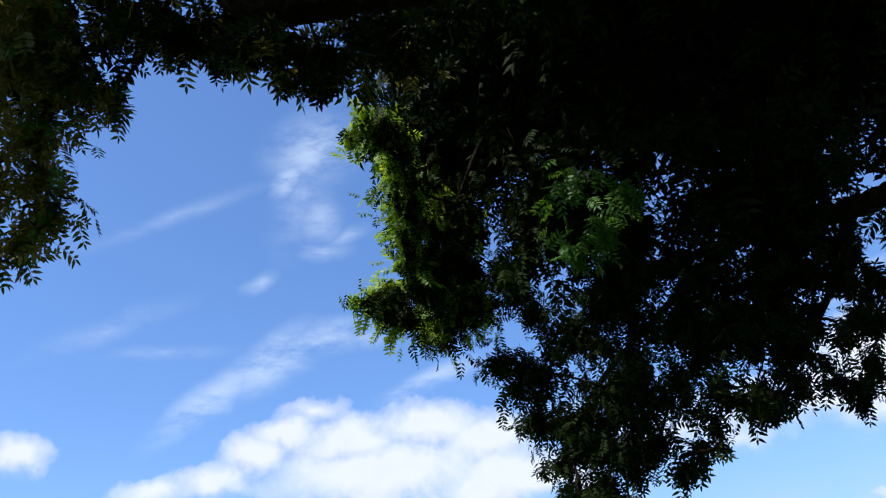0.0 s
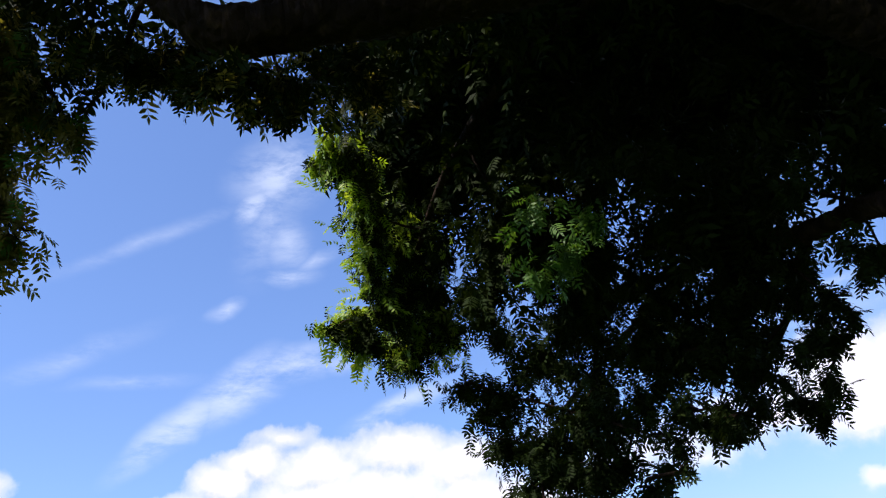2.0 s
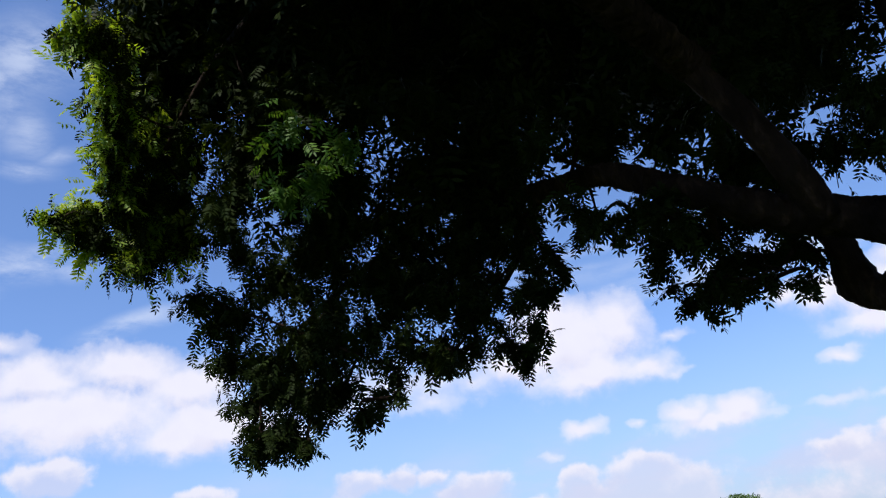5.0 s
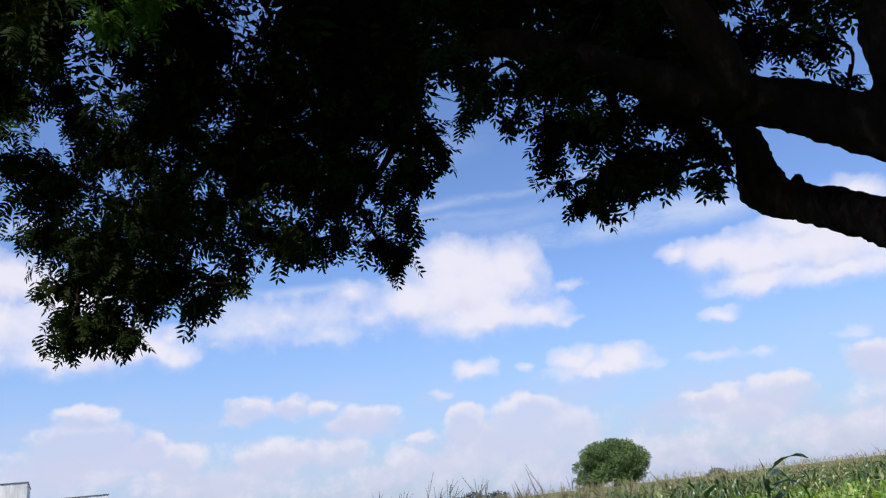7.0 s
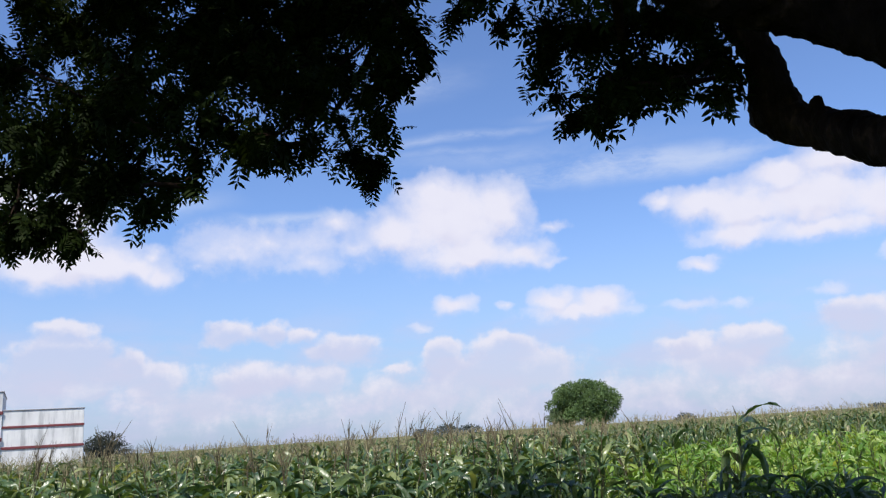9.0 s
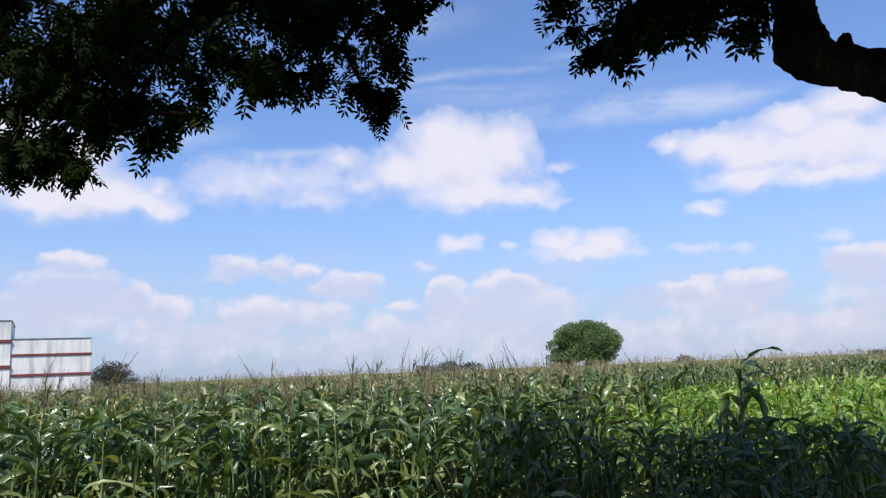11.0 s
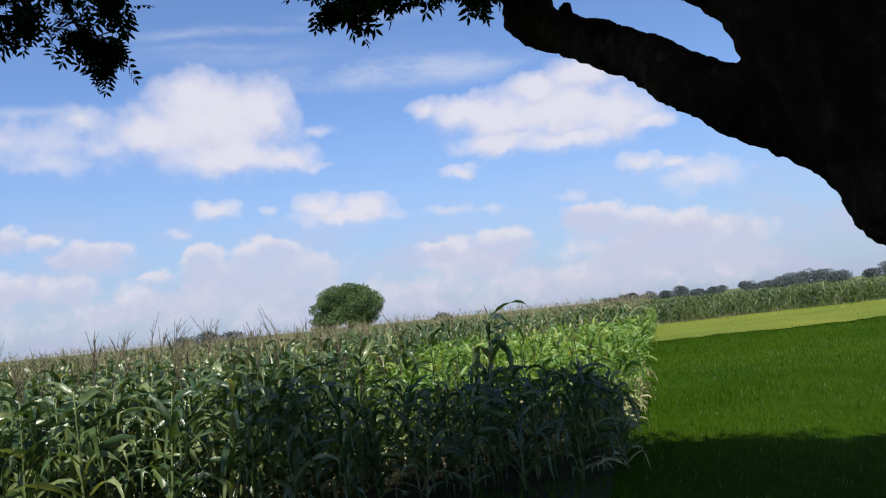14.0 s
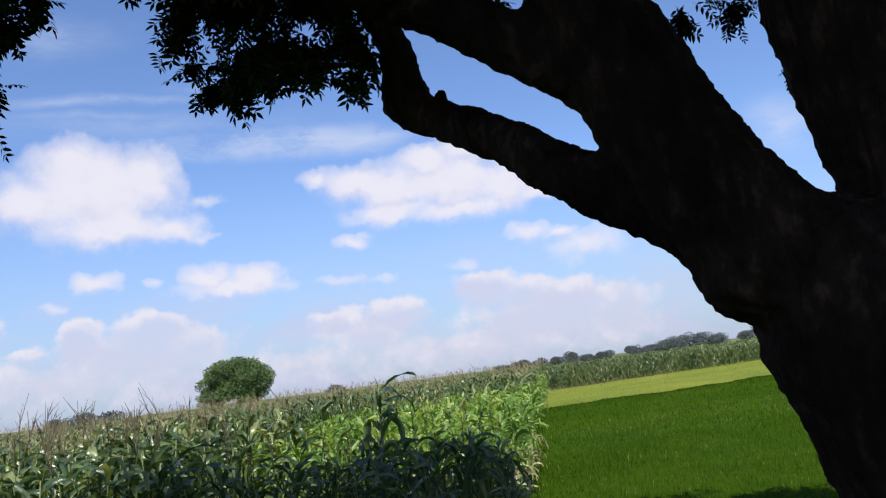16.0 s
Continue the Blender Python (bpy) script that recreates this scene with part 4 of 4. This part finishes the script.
LIMB_UP = [(1.60, 1.22, 1.66, 0.15), (1.455, 1.322, 1.862, 0.148), (1.33, 1.40, 2.05, 0.150), (1.255, 1.45, 2.25, 0.138), (1.19, 1.49, 2.46, 0.132), (1.16, 1.54, 2.64, 0.12), (1.24, 1.63, 3.01, 0.11), (1.3, 1.9, 3.8, 0.08), (1.0, 2.2, 4.8, 0.04)]
LIMB_AHEAD = [(1.22, 1.46, 2.28, 0.082), (1.08, 1.57, 2.42, 0.076), (1.00, 1.67, 2.525, 0.073), (0.89, 1.76, 2.625, 0.068), (0.70, 1.80, 2.70, 0.06), (0.47, 1.88, 2.86, 0.055), (0.21, 2.08, 3.10, 0.048), (-0.05, 2.35, 3.22, 0.04), (-0.5, 2.7, 3.4, 0.03), (-1.2, 3.1, 3.6, 0.018)]
LIMB_LOW = [(1.31, 1.44, 1.985, 0.085), (1.19, 1.56, 2.09, 0.073), (1.13, 1.68, 2.18, 0.070), (1.09, 1.86, 2.315, 0.060), (1.025, 2.08, 2.443, 0.058), (0.975, 2.20, 2.54, 0.071), (0.965, 2.19, 2.66, 0.056), (0.94, 2.21, 2.78, 0.050), (0.86, 2.2, 2.95, 0.045), (0.75, 2.3, 3.2, 0.03)]
LIMB_RIGHT = [(1.78, 1.08, 1.50, 0.24), (1.785, 1.10, 1.715, 0.152), (1.73, 1.155, 1.92, 0.148), (1.70, 1.215, 2.2, 0.158), (1.69, 1.25, 2.42, 0.161), (1.72, 1.27, 2.7, 0.155), (1.9, 1.3, 3.4, 0.13), (2.3, 1.2, 4.4, 0.08), (2.7, 1.0, 5.4, 0.03)]
LIMB_HIGH = [(0.80, 1.76, 2.64, 0.055), (0.72, 1.70, 2.82, 0.052), (0.62, 1.69, 3.05, 0.048), (0.48, 1.70, 3.34, 0.044), (0.3, 1.65, 3.7, 0.038), (-0.1, 1.6, 4.2, 0.028)]
LIMB_LEFT = [(0.55, 1.72, 3.25, 0.06), (-0.15, 0.98, 3.56, 0.075), (-0.53, 0.85, 3.58, 0.085), (-0.83, 0.70, 3.55, 0.082), (-1.06, 0.58, 3.53, 0.075), (-1.24, 0.46, 3.52, 0.065), (-1.35, 0.38, 3.63, 0.050), (-1.48, 0.35, 3.84, 0.035)]
BOUGH_A = [(-0.1, 1.6, 4.2, 0.035), (-0.9, 1.9, 4.2, 0.03), (-1.4, 2.2, 4.1, 0.022), (-1.8, 2.5, 3.9, 0.012)]
BOUGH_B = [(-0.5, 2.7, 3.4, 0.025), (-1.0, 3.2, 3.4, 0.02), (-1.6, 3.6, 3.2, 0.015), (-1.85, 3.9, 2.95, 0.008)]
BOUGH_C = [(-0.05, 2.35, 3.2, 0.03), (-0.2, 2.75, 3.1, 0.018), (-0.4, 3.0, 2.95, 0.01)]
BOUGH_D = [(0.47, 1.88, 2.86, 0.03), (0.55, 2.15, 2.9, 0.018), (0.6, 2.35, 2.78, 0.008)]
BOUGH_E = [(1.72, 1.27, 2.7, 0.05), (1.75, 1.6, 3.1, 0.04), (1.5, 1.9, 3.2, 0.025), (1.0, 2.1, 3.2, 0.012)]
BURLS = [(1.00, 2.15, 2.575, 0.032), (1.02, 2.04, 2.50, 0.024), (1.06, 1.93, 2.385, 0.026), (0.99, 2.21, 2.63, 0.026), (1.20, 1.44, 2.17, 0.05), (1.39, 1.36, 1.868, 0.14)]


def ball(x, y, z, r):
    return tube([(x, y, z + r * math.sin(a), max(0.001, r * math.cos(a))) for a in np.linspace(-1.5, 1.5, 7)], 10)


def stem(name, pieces, voxel, relief):
    """Limbs that grow out of each other, as one skin with uneven bark."""
    ob = on_tree(child(name, mesh_from_arrays(name, *joined(pieces), BARK), tree))
    re = ob.modifiers.new("skin", "REMESH")
    re.mode, re.voxel_size, re.use_smooth_shade = "VOXEL", voxel, True
    sm = ob.modifiers.new("soften", "SMOOTH")
    sm.factor, sm.iterations = 0.5, 4
    for label, size, strength in (("lumps", 0.16, relief), ("ridges", 0.03, relief * 0.9)):
        tex = bpy.data.textures.new(label, "CLOUDS")
        tex.noise_scale, tex.noise_depth = size, 3
        di = ob.modifiers.new(label, "DISPLACE")
        di.texture, di.texture_coords, di.strength, di.mid_level = tex, "LOCAL", strength, 0.5
    return ob


GREAT = (TRUNK, LIMB_UP, LIMB_RIGHT, LIMB_LOW, LIMB_AHEAD)
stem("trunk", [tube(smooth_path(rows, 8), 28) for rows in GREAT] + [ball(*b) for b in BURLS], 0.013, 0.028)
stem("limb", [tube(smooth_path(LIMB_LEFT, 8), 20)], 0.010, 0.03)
bones = [smooth_path(rows, 9) for rows in GREAT + (LIMB_LEFT,)]
for rows, sides in ((LIMB_HIGH, 14), (BOUGH_A, 9), (BOUGH_B, 9), (BOUGH_C, 8), (BOUGH_D, 8), (BOUGH_E, 9)):
    path = smooth_path(rows, 9)
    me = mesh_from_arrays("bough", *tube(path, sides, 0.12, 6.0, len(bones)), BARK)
    me.polygons.foreach_set("use_smooth", [True] * len(me.polygons))
    on_tree(child("bough", me, tree))
    bones.append(path)
bones = np.vstack(bones)

# leaf clumps along the fringe of the crown: x, y, z, radius
WEST = [(-2.10, 0.49, 3.22, 0.13), (-2.18, 0.47, 3.13, 0.11), (-2.11, 0.42, 3.44, 0.16), (-2.33, 0.39, 3.36, 0.22), (-1.86, 0.49, 3.50, 0.10), (-1.97, 0.39, 3.61, 0.16), (-2.09, 0.31, 3.69, 0.18), (-2.21, 0.24, 3.60, 0.22), (-2.37, 0.39, 3.09, 0.16), (-2.00, 0.29, 3.80, 0.20)]
ARCH = [(-1.59, 0.47, 3.61, 0.13), (-1.80, 0.43, 3.75, 0.16), (-1.53, 0.59, 3.57, 0.10), (-1.51, 0.61, 3.71, 0.11), (-1.36, 0.68, 3.47, 0.05), (-1.27, 0.82, 3.56, 0.12), (-1.34, 0.82, 3.51, 0.07), (-1.24, 0.95, 3.76, 0.16), (-1.44, 0.73, 3.81, 0.12), (-1.21, 1.20, 3.83, 0.19), (-1.22, 0.43, 3.31, 0.08), (-1.19, 0.50, 3.35, 0.08), (-1.15, 0.59, 3.37, 0.09), (-1.27, 0.40, 3.30, 0.09)]
SUNNY = [(-1.79, 2.00, 4.21, 0.19), (-1.83, 1.92, 4.27, 0.13), (-1.86, 2.22, 4.06, 0.20), (-1.97, 2.41, 3.89, 0.18), (-1.97, 2.54, 3.68, 0.19), (-2.12, 2.17, 3.48, 0.11), (-2.09, 2.46, 3.47, 0.14), (-2.07, 2.83, 3.51, 0.17), (-1.89, 2.77, 3.80, 0.21), (-1.80, 2.55, 4.02, 0.24), (-1.88, 2.97, 3.66, 0.19), (-2.09, 2.39, 3.60, 0.13), (-1.91, 1.93, 4.20, 0.10)]
MIDDLE = [(-1.03, 1.94, 3.62, 0.21), (-1.19, 1.96, 3.51, 0.14), (-0.94, 2.23, 3.60, 0.18), (-1.21, 2.39, 3.60, 0.16), (-1.62, 2.68, 3.66, 0.15), (-1.96, 2.65, 3.85, 0.21), (-2.14, 2.81, 3.61, 0.19), (-0.86, 2.44, 3.49, 0.21), (-1.08, 2.57, 3.34, 0.21), (-0.65, 2.51, 3.21, 0.23), (-0.83, 2.54, 3.05, 0.20), (-1.61, 2.99, 3.53, 0.14), (-0.55, 2.62, 2.96, 0.18), (-0.71, 1.97, 3.53, 0.17), (-1.25, 1.97, 3.25, 0.15), (-1.14, 1.94, 3.38, 0.15)]
HANGING = [(-1.74, 2.72, 3.22, 0.14), (-1.55, 2.74, 3.10, 0.17), (-1.59, 2.68, 2.87, 0.14), (-1.38, 2.68, 2.80, 0.18), (-1.50, 2.68, 2.64, 0.12), (-1.34, 2.67, 2.48, 0.15), (-1.46, 2.63, 2.43, 0.10), (-1.21, 2.62, 2.40, 0.08), (-1.13, 2.60, 2.61, 0.15), (-0.92, 2.43, 2.45, 0.11), (-1.14, 2.63, 2.87, 0.18), (-0.75, 2.39, 2.59, 0.09), (-0.75, 2.36, 2.48, 0.04)]
TIPS = [(-0.57, 2.41, 2.60, 0.11), (-0.69, 2.37, 2.69, 0.13), (-0.45, 2.71, 2.73, 0.12), (-0.32, 2.97, 2.77, 0.12), (-0.22, 2.98, 2.73, 0.09), (-0.26, 2.95, 2.63, 0.06), (-0.09, 2.35, 2.77, 0.06), (-0.01, 2.27, 2.83, 0.06), (-0.41, 2.73, 3.00, 0.13), (-0.06, 2.29, 2.92, 0.09), (-0.42, 2.58, 3.11, 0.20), (-0.13, 2.38, 3.10, 0.14), (-0.22, 2.64, 2.87, 0.10), (-0.15, 2.29, 2.79, 0.14), (-0.17, 2.33, 2.64, 0.10)]
CLOSE = [(0.54, 2.06, 2.55, 0.08), (0.65, 2.02, 2.56, 0.07), (0.45, 2.14, 2.52, 0.05), (0.48, 2.10, 2.62, 0.09), (0.77, 2.00, 2.51, 0.06), (0.16, 2.27, 3.01, 0.07), (0.08, 2.39, 3.00, 0.07), (0.37, 2.31, 2.89, 0.13), (0.34, 2.36, 2.78, 0.08), (0.44, 2.45, 2.66, 0.08), (0.53, 2.37, 2.68, 0.10), (0.62, 2.32, 2.75, 0.13), (0.74, 2.30, 2.73, 0.09), (0.81, 2.17, 2.70, 0.08), (0.88, 2.18, 2.64, 0.05), (0.53, 2.38, 2.91, 0.14), (0.69, 2.33, 2.93, 0.12), (0.24, 1.74, 2.77, 0.10), (0.35, 1.65, 2.68, 0.09), (0.34, 1.80, 2.84, 0.10), (0.81, 2.20, 2.82, 0.10), (0.77, 2.29, 2.90, 0.10), (0.02, 1.72, 2.86, 0.09), (0.10, 1.75, 2.78, 0.08)]
UPPER = [(-0.96, 2.59, 3.36, 0.25), (-1.34, 2.74, 3.24, 0.27), (-0.66, 2.43, 2.95, 0.20), (-0.39, 2.49, 3.17, 0.23), (-0.85, 2.45, 2.79, 0.16), (-0.40, 2.44, 2.82, 0.18), (-0.54, 2.34, 2.58, 0.11), (-0.15, 2.39, 2.99, 0.16), (-1.33, 2.63, 2.69, 0.20), (-0.22, 2.45, 3.29, 0.25), (-1.40, 2.56, 2.44, 0.13), (0.23, 2.30, 3.33, 0.22), (-1.14, 2.56, 2.82, 0.19), (-1.05, 2.61, 3.00, 0.16), (-1.04, 2.65, 2.63, 0.13), (-1.17, 2.61, 2.59, 0.12), (-0.03, 1.87, 3.17, 0.12)]
EAST = [(1.09, 1.61, 2.87, 0.16), (0.98, 1.61, 2.97, 0.12), (1.23, 1.59, 3.00, 0.18), (0.80, 2.12, 3.02, 0.13), (0.69, 2.20, 3.16, 0.16), (0.72, 1.76, 3.29, 0.23), (1.35, 2.21, 2.88, 0.07), (0.90, 2.29, 3.11, 0.16), (1.08, 2.23, 3.08, 0.16), (1.28, 2.25, 3.09, 0.13), (0.72, 2.34, 3.12, 0.16), (1.05, 1.95, 3.27, 0.16), (1.15, 2.01, 3.09, 0.14), (0.92, 1.83, 3.37, 0.20)]


CEILING = [(-1.96, 0.36, 4.02, 0.22), (-1.80, 0.46, 4.08, 0.22), (-1.64, 0.62, 4.24, 0.24), (-1.41, 0.81, 4.25, 0.24), (-1.15, 0.95, 4.15, 0.24), (-0.89, 1.11, 4.12, 0.26), (-1.95, 0.28, 4.20, 0.27), (-1.15, 0.99, 3.84, 0.14), (-0.98, 1.17, 3.91, 0.19), (-1.77, 0.48, 4.36, 0.28), (-0.75, 1.42, 4.03, 0.22)]
BACKING = [(-1.94, 2.46, 4.66, 0.29), (-1.67, 2.55, 4.72, 0.33), (-2.00, 2.66, 4.38, 0.26), (-1.71, 2.67, 4.38, 0.29), (-1.39, 2.61, 4.47, 0.31), (-1.90, 2.97, 4.21, 0.20), (-1.38, 2.54, 4.71, 0.32), (-1.63, 2.46, 4.76, 0.29), (-1.51, 2.70, 4.53, 0.29), (-1.83, 2.60, 4.47, 0.26), (-1.18, 2.53, 4.56, 0.31), (-1.34, 2.49, 4.86, 0.29), (-1.66, 2.35, 4.93, 0.36)]


def filled(clumps):
    """The clumps and smaller ones between neighbours, so that the fringe hangs together."""
    out = list(clumps)
    p = np.array(clumps)
    for i in range(len(p)):
        d = np.linalg.norm(p[:, :3] - p[i, :3], axis=1)
        for j in np.argsort(d)[1:3]:
            if i < j and d[j] < 0.75:
                out.append((*((p[i, :3] + p[j, :3]) / 2), 0.75 * min(p[i, 3], p[j, 3])))
    return out


def clump_leaves(clumps, density, templates, out=0.34, hang=0.5, size=(0.36, 0.64), length=0.065, shrink=0.028):
    """Matrices for leaves that fill round clumps, pointing outwards and hanging."""
    at, way = [], []
    for x, y, z, r in clumps:
        n = max(7, int(density * (r / 0.15) ** 2.2))
        r = max(0.025, r - shrink)
        d = rng.normal(0, 1, (n, 3))
        d /= np.linalg.norm(d, axis=1, keepdims=True)
        rad = r * np.minimum(np.abs(rng.normal(0, 0.62, (n, 1))), 1.35)
        w = d * out + rng.normal(0, 0.45, (n, 3)) - np.array([0, 0, hang])
        w /= np.linalg.norm(w, axis=1, keepdims=True)
        at.append(np.array((x, y, z)) + d * rad - w * length * 0.5)
        way.append(w)
    at, way = np.vstack(at), np.vstack(way)
    fr = frames_along(at, way, rng.normal(0, 0.7, len(at)), rng.uniform(*size, len(at)))
    pick = rng.integers(0, len(templates), len(at))
    return fr, pick


def spray(name, clumps, density, templates, single=0, mat=None, **more):
    """Foliage of one bough: the first leaves hang singly as parts, the rest are joined."""
    leaf_meshes = SUN_MESHES if mat is NEEM_SUNLIT else OLIVE_MESHES if mat is NEEM_OLIVE else LEAF_MESHES
    fr, pick = clump_leaves(clumps, density, templates, **more)
    turn = rng.permutation(len(fr))
    fr, pick = fr[turn], pick[turn]
    for m, k in zip(fr[:single], pick[:single]):
        ob = on_tree(child("leaf", leaf_meshes[k], tree))
        ob.matrix_basis = Matrix([list(map(float, row)) for row in m] + [[0, 0, 0, 1]])
    fr, pick = fr[single:], pick[single:]
    pieces = []
    for k, tpl in enumerate(templates):
        sel = fr[pick == k]
        if len(sel):
            pieces.append(spread(tpl, sel))
    on_tree(child(name, mesh_from_arrays(name, *joined(pieces), mat or NEEM), tree, "yellow-green leaves coloured as sunlit" if mat is NEEM_SUNLIT else "", "stuff"))


LEAF_MESHES = [mesh_from_arrays("leaf", *tpl, NEEM) for tpl in FINE_LEAVES]
OLIVE_MESHES = [mesh_from_arrays("leaf", *tpl, NEEM_OLIVE) for tpl in FINE_LEAVES]
SUN_MESHES = [mesh_from_arrays("leaf", *tpl, NEEM_SUNLIT) for tpl in FINE_LEAVES]
DROPS = [(1.71, 1.79, 2.65, 0.09), (1.95, 1.82, 2.72, 0.11), (2.53, 2.14, 2.68, 0.07)]
FRINGE = (WEST, ARCH, SUNNY, MIDDLE, HANGING, TIPS, CLOSE, UPPER, EAST, BACKING, CEILING)
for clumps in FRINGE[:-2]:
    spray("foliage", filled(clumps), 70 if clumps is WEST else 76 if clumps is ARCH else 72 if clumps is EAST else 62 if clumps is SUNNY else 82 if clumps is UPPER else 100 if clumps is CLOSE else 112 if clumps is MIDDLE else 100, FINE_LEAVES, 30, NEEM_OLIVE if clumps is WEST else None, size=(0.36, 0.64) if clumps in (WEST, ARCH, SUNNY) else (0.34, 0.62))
spray("foliage", DROPS, 90, FINE_LEAVES, 12, size=(0.30, 0.5), shrink=0.03, length=0.05)
# out-of-view clumps added to keep the sun off the left limb
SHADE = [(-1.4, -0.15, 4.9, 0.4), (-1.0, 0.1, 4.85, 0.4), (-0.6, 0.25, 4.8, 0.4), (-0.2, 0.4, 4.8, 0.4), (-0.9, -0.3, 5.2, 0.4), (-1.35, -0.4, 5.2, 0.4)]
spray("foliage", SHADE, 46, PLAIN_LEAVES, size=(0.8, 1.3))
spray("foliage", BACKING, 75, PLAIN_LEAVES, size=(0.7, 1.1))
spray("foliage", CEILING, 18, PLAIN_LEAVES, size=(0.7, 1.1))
# leaves coloured as sunlit along the sunny edge
spray("foliage", filled([(x - 0.04, y - 0.03, z + 0.015, r) for x, y, z, r in SUNNY]), 64, FINE_LEAVES, 24, NEEM_SUNLIT, shrink=0.02)
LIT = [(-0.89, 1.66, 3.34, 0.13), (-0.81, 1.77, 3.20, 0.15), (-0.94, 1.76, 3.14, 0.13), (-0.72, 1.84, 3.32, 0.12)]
# inner patch and western flecks take the half-lit leaf colour
spray("foliage", LIT, 44, FINE_LEAVES, 0, NEEM_HALF_LIT)
spray("foliage", filled(WEST), 12, FINE_LEAVES, 0, NEEM_HALF_LIT)
spray("foliage", filled(ARCH), 22, FINE_LEAVES, 0, NEEM_OLIVE)

# the crown above: leaf clumps fill a wide dome, open to the fields under a ragged lower edge
SKIRT_AZ = [-75, -50, -35, -28, -22, -16, -10, -7, -3, 0, 4, 12, 17, 20, 25, 27, 30, 34, 36, 38, 40, 42, 56, 60, 64, 80]
SKIRT_EL = [24, 29, 31, 29, 25, 24, 24, 27, 30, 28, 24, 25, 26, 28, 30, 34, 37, 38, 40, 41, 46, 49, 49, 45, 39, 32]


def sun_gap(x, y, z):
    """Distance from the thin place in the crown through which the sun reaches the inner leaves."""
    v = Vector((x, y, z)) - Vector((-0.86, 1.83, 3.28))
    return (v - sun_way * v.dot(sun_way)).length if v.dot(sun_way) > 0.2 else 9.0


def crown_clumps(count, lo, hi, seed):
    r = np.random.default_rng(seed)
    out = []
    while len(out) < count:
        az, el, d = r.uniform(-80, 82), math.degrees(math.asin(r.uniform(0.2, 0.93))), r.uniform(lo, hi)
        rad = r.uniform(0.22, 0.40)
        if el - math.degrees(rad * 0.95 / d) < np.interp(az, SKIRT_AZ, SKIRT_EL):
            continue
        x = -0.05 - math.sin(radians(az)) * math.cos(radians(el)) * d
        y = -0.4 + math.cos(radians(az)) * math.cos(radians(el)) * d
        z = 1.75 + math.sin(radians(el)) * d
        if math.hypot(x - 1.2, y - 1.2) > 5.2 or z > 6.6 or (x < -1.1 and z > 4.3):
            continue
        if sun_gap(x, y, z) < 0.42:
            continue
        out.append((x, y, z, rad))
    return out


inner = crown_clumps(330, 3.1, 5.8, 5)
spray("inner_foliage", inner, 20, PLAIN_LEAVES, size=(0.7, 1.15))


def roof_clumps(count, seed):
    """The top of the crown and the parts behind the viewer, which only shade the rest."""
    r = np.random.default_rng(seed)
    out = []
    while len(out) < count:
        a, q = r.uniform(0, 2 * math.pi), math.sqrt(r.random())
        x, y = 2.1 + q * 3.9 * math.cos(a), 0.1 + q * 5.5 * math.sin(a)
        z = 5.0 + 2.2 * math.sqrt(max(0, 1 - q * q)) + r.uniform(-0.4, 0.4)
        v = (x + 0.05, y + 0.4, z - 1.75)
        az, el = math.degrees(math.atan2(-v[0], v[1])), math.degrees(math.atan2(v[2], math.hypot(v[0], v[1])))
        if abs(az) < 85 and el < np.interp(az, SKIRT_AZ, SKIRT_EL) + 9:
            continue
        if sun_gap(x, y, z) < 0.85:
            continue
        out.append((x, y, z, r.uniform(0.4, 0.7)))
    return out


# hidden clumps on the crown's far side, added to shade the first maize rows
far_shade = [(-1.35 + 0.52 * (i % 4) + 0.2 * (i // 4), 3.7 + 0.45 * (i // 4) + 0.15 * (i % 2), 5.7 + 0.35 * ((i * 7) % 3), 0.5) for i in range(12)]
spray("upper_foliage", roof_clumps(560, 9) + far_shade, 2.4, COARSE_LEAVES, size=(0.75, 1.15), length=0.5)

# twigs lead from the nearest limb to each clump
far_twigs, along = [], []
for n, clumps in enumerate(FRINGE[:-2] + (inner[::5],)):
    known = bones[bones[:, 2] > 2.55, :3]
    for x, y, z, r in sorted(clumps, key=lambda q: float(np.min(np.linalg.norm(known - np.array(q[:3]), axis=1)))):
        c = np.array((x, y, z))
        b = known[int(np.argmin(np.linalg.norm(known - c, axis=1)))]
        known = np.vstack([known, c])
        if np.linalg.norm(b - c) > 0.35 and n < len(FRINGE) - 2:
            along += [(*(b + (c - b) * s), 0.11) for s in (0.25, 0.5, 0.75)]
        mid = (b + c) / 2 + rng.normal(0, 0.03, 3) + np.array([0, 0, 0.03])
        pieces = [tube(smooth_path([(*b, 0.010), (*mid, 0.007), (*c, 0.003)], 4), 5)]
        for _ in range(3):
            e = c + rng.normal(0, r * 0.35, 3)
            pieces.append(tube([(*((mid + c) / 2), 0.004), (*((c + e) / 2 + np.array([0, 0, 0.02])), 0.003), (*e, 0.0015)], 4))
        if n < len(FRINGE) - 2:
            on_tree(child("twig", mesh_from_arrays("twig", *joined(pieces), BARK), tree))
        else:
            far_twigs += pieces
on_tree(child("inner_twig_growth", mesh_from_arrays("inner_twig_growth", *joined(far_twigs), BARK), tree, "", "stuff"))
spray("foliage", along + [(*q[:3], 0.12) for q in smooth_path(BOUGH_A, 3)], 24, FINE_LEAVES)
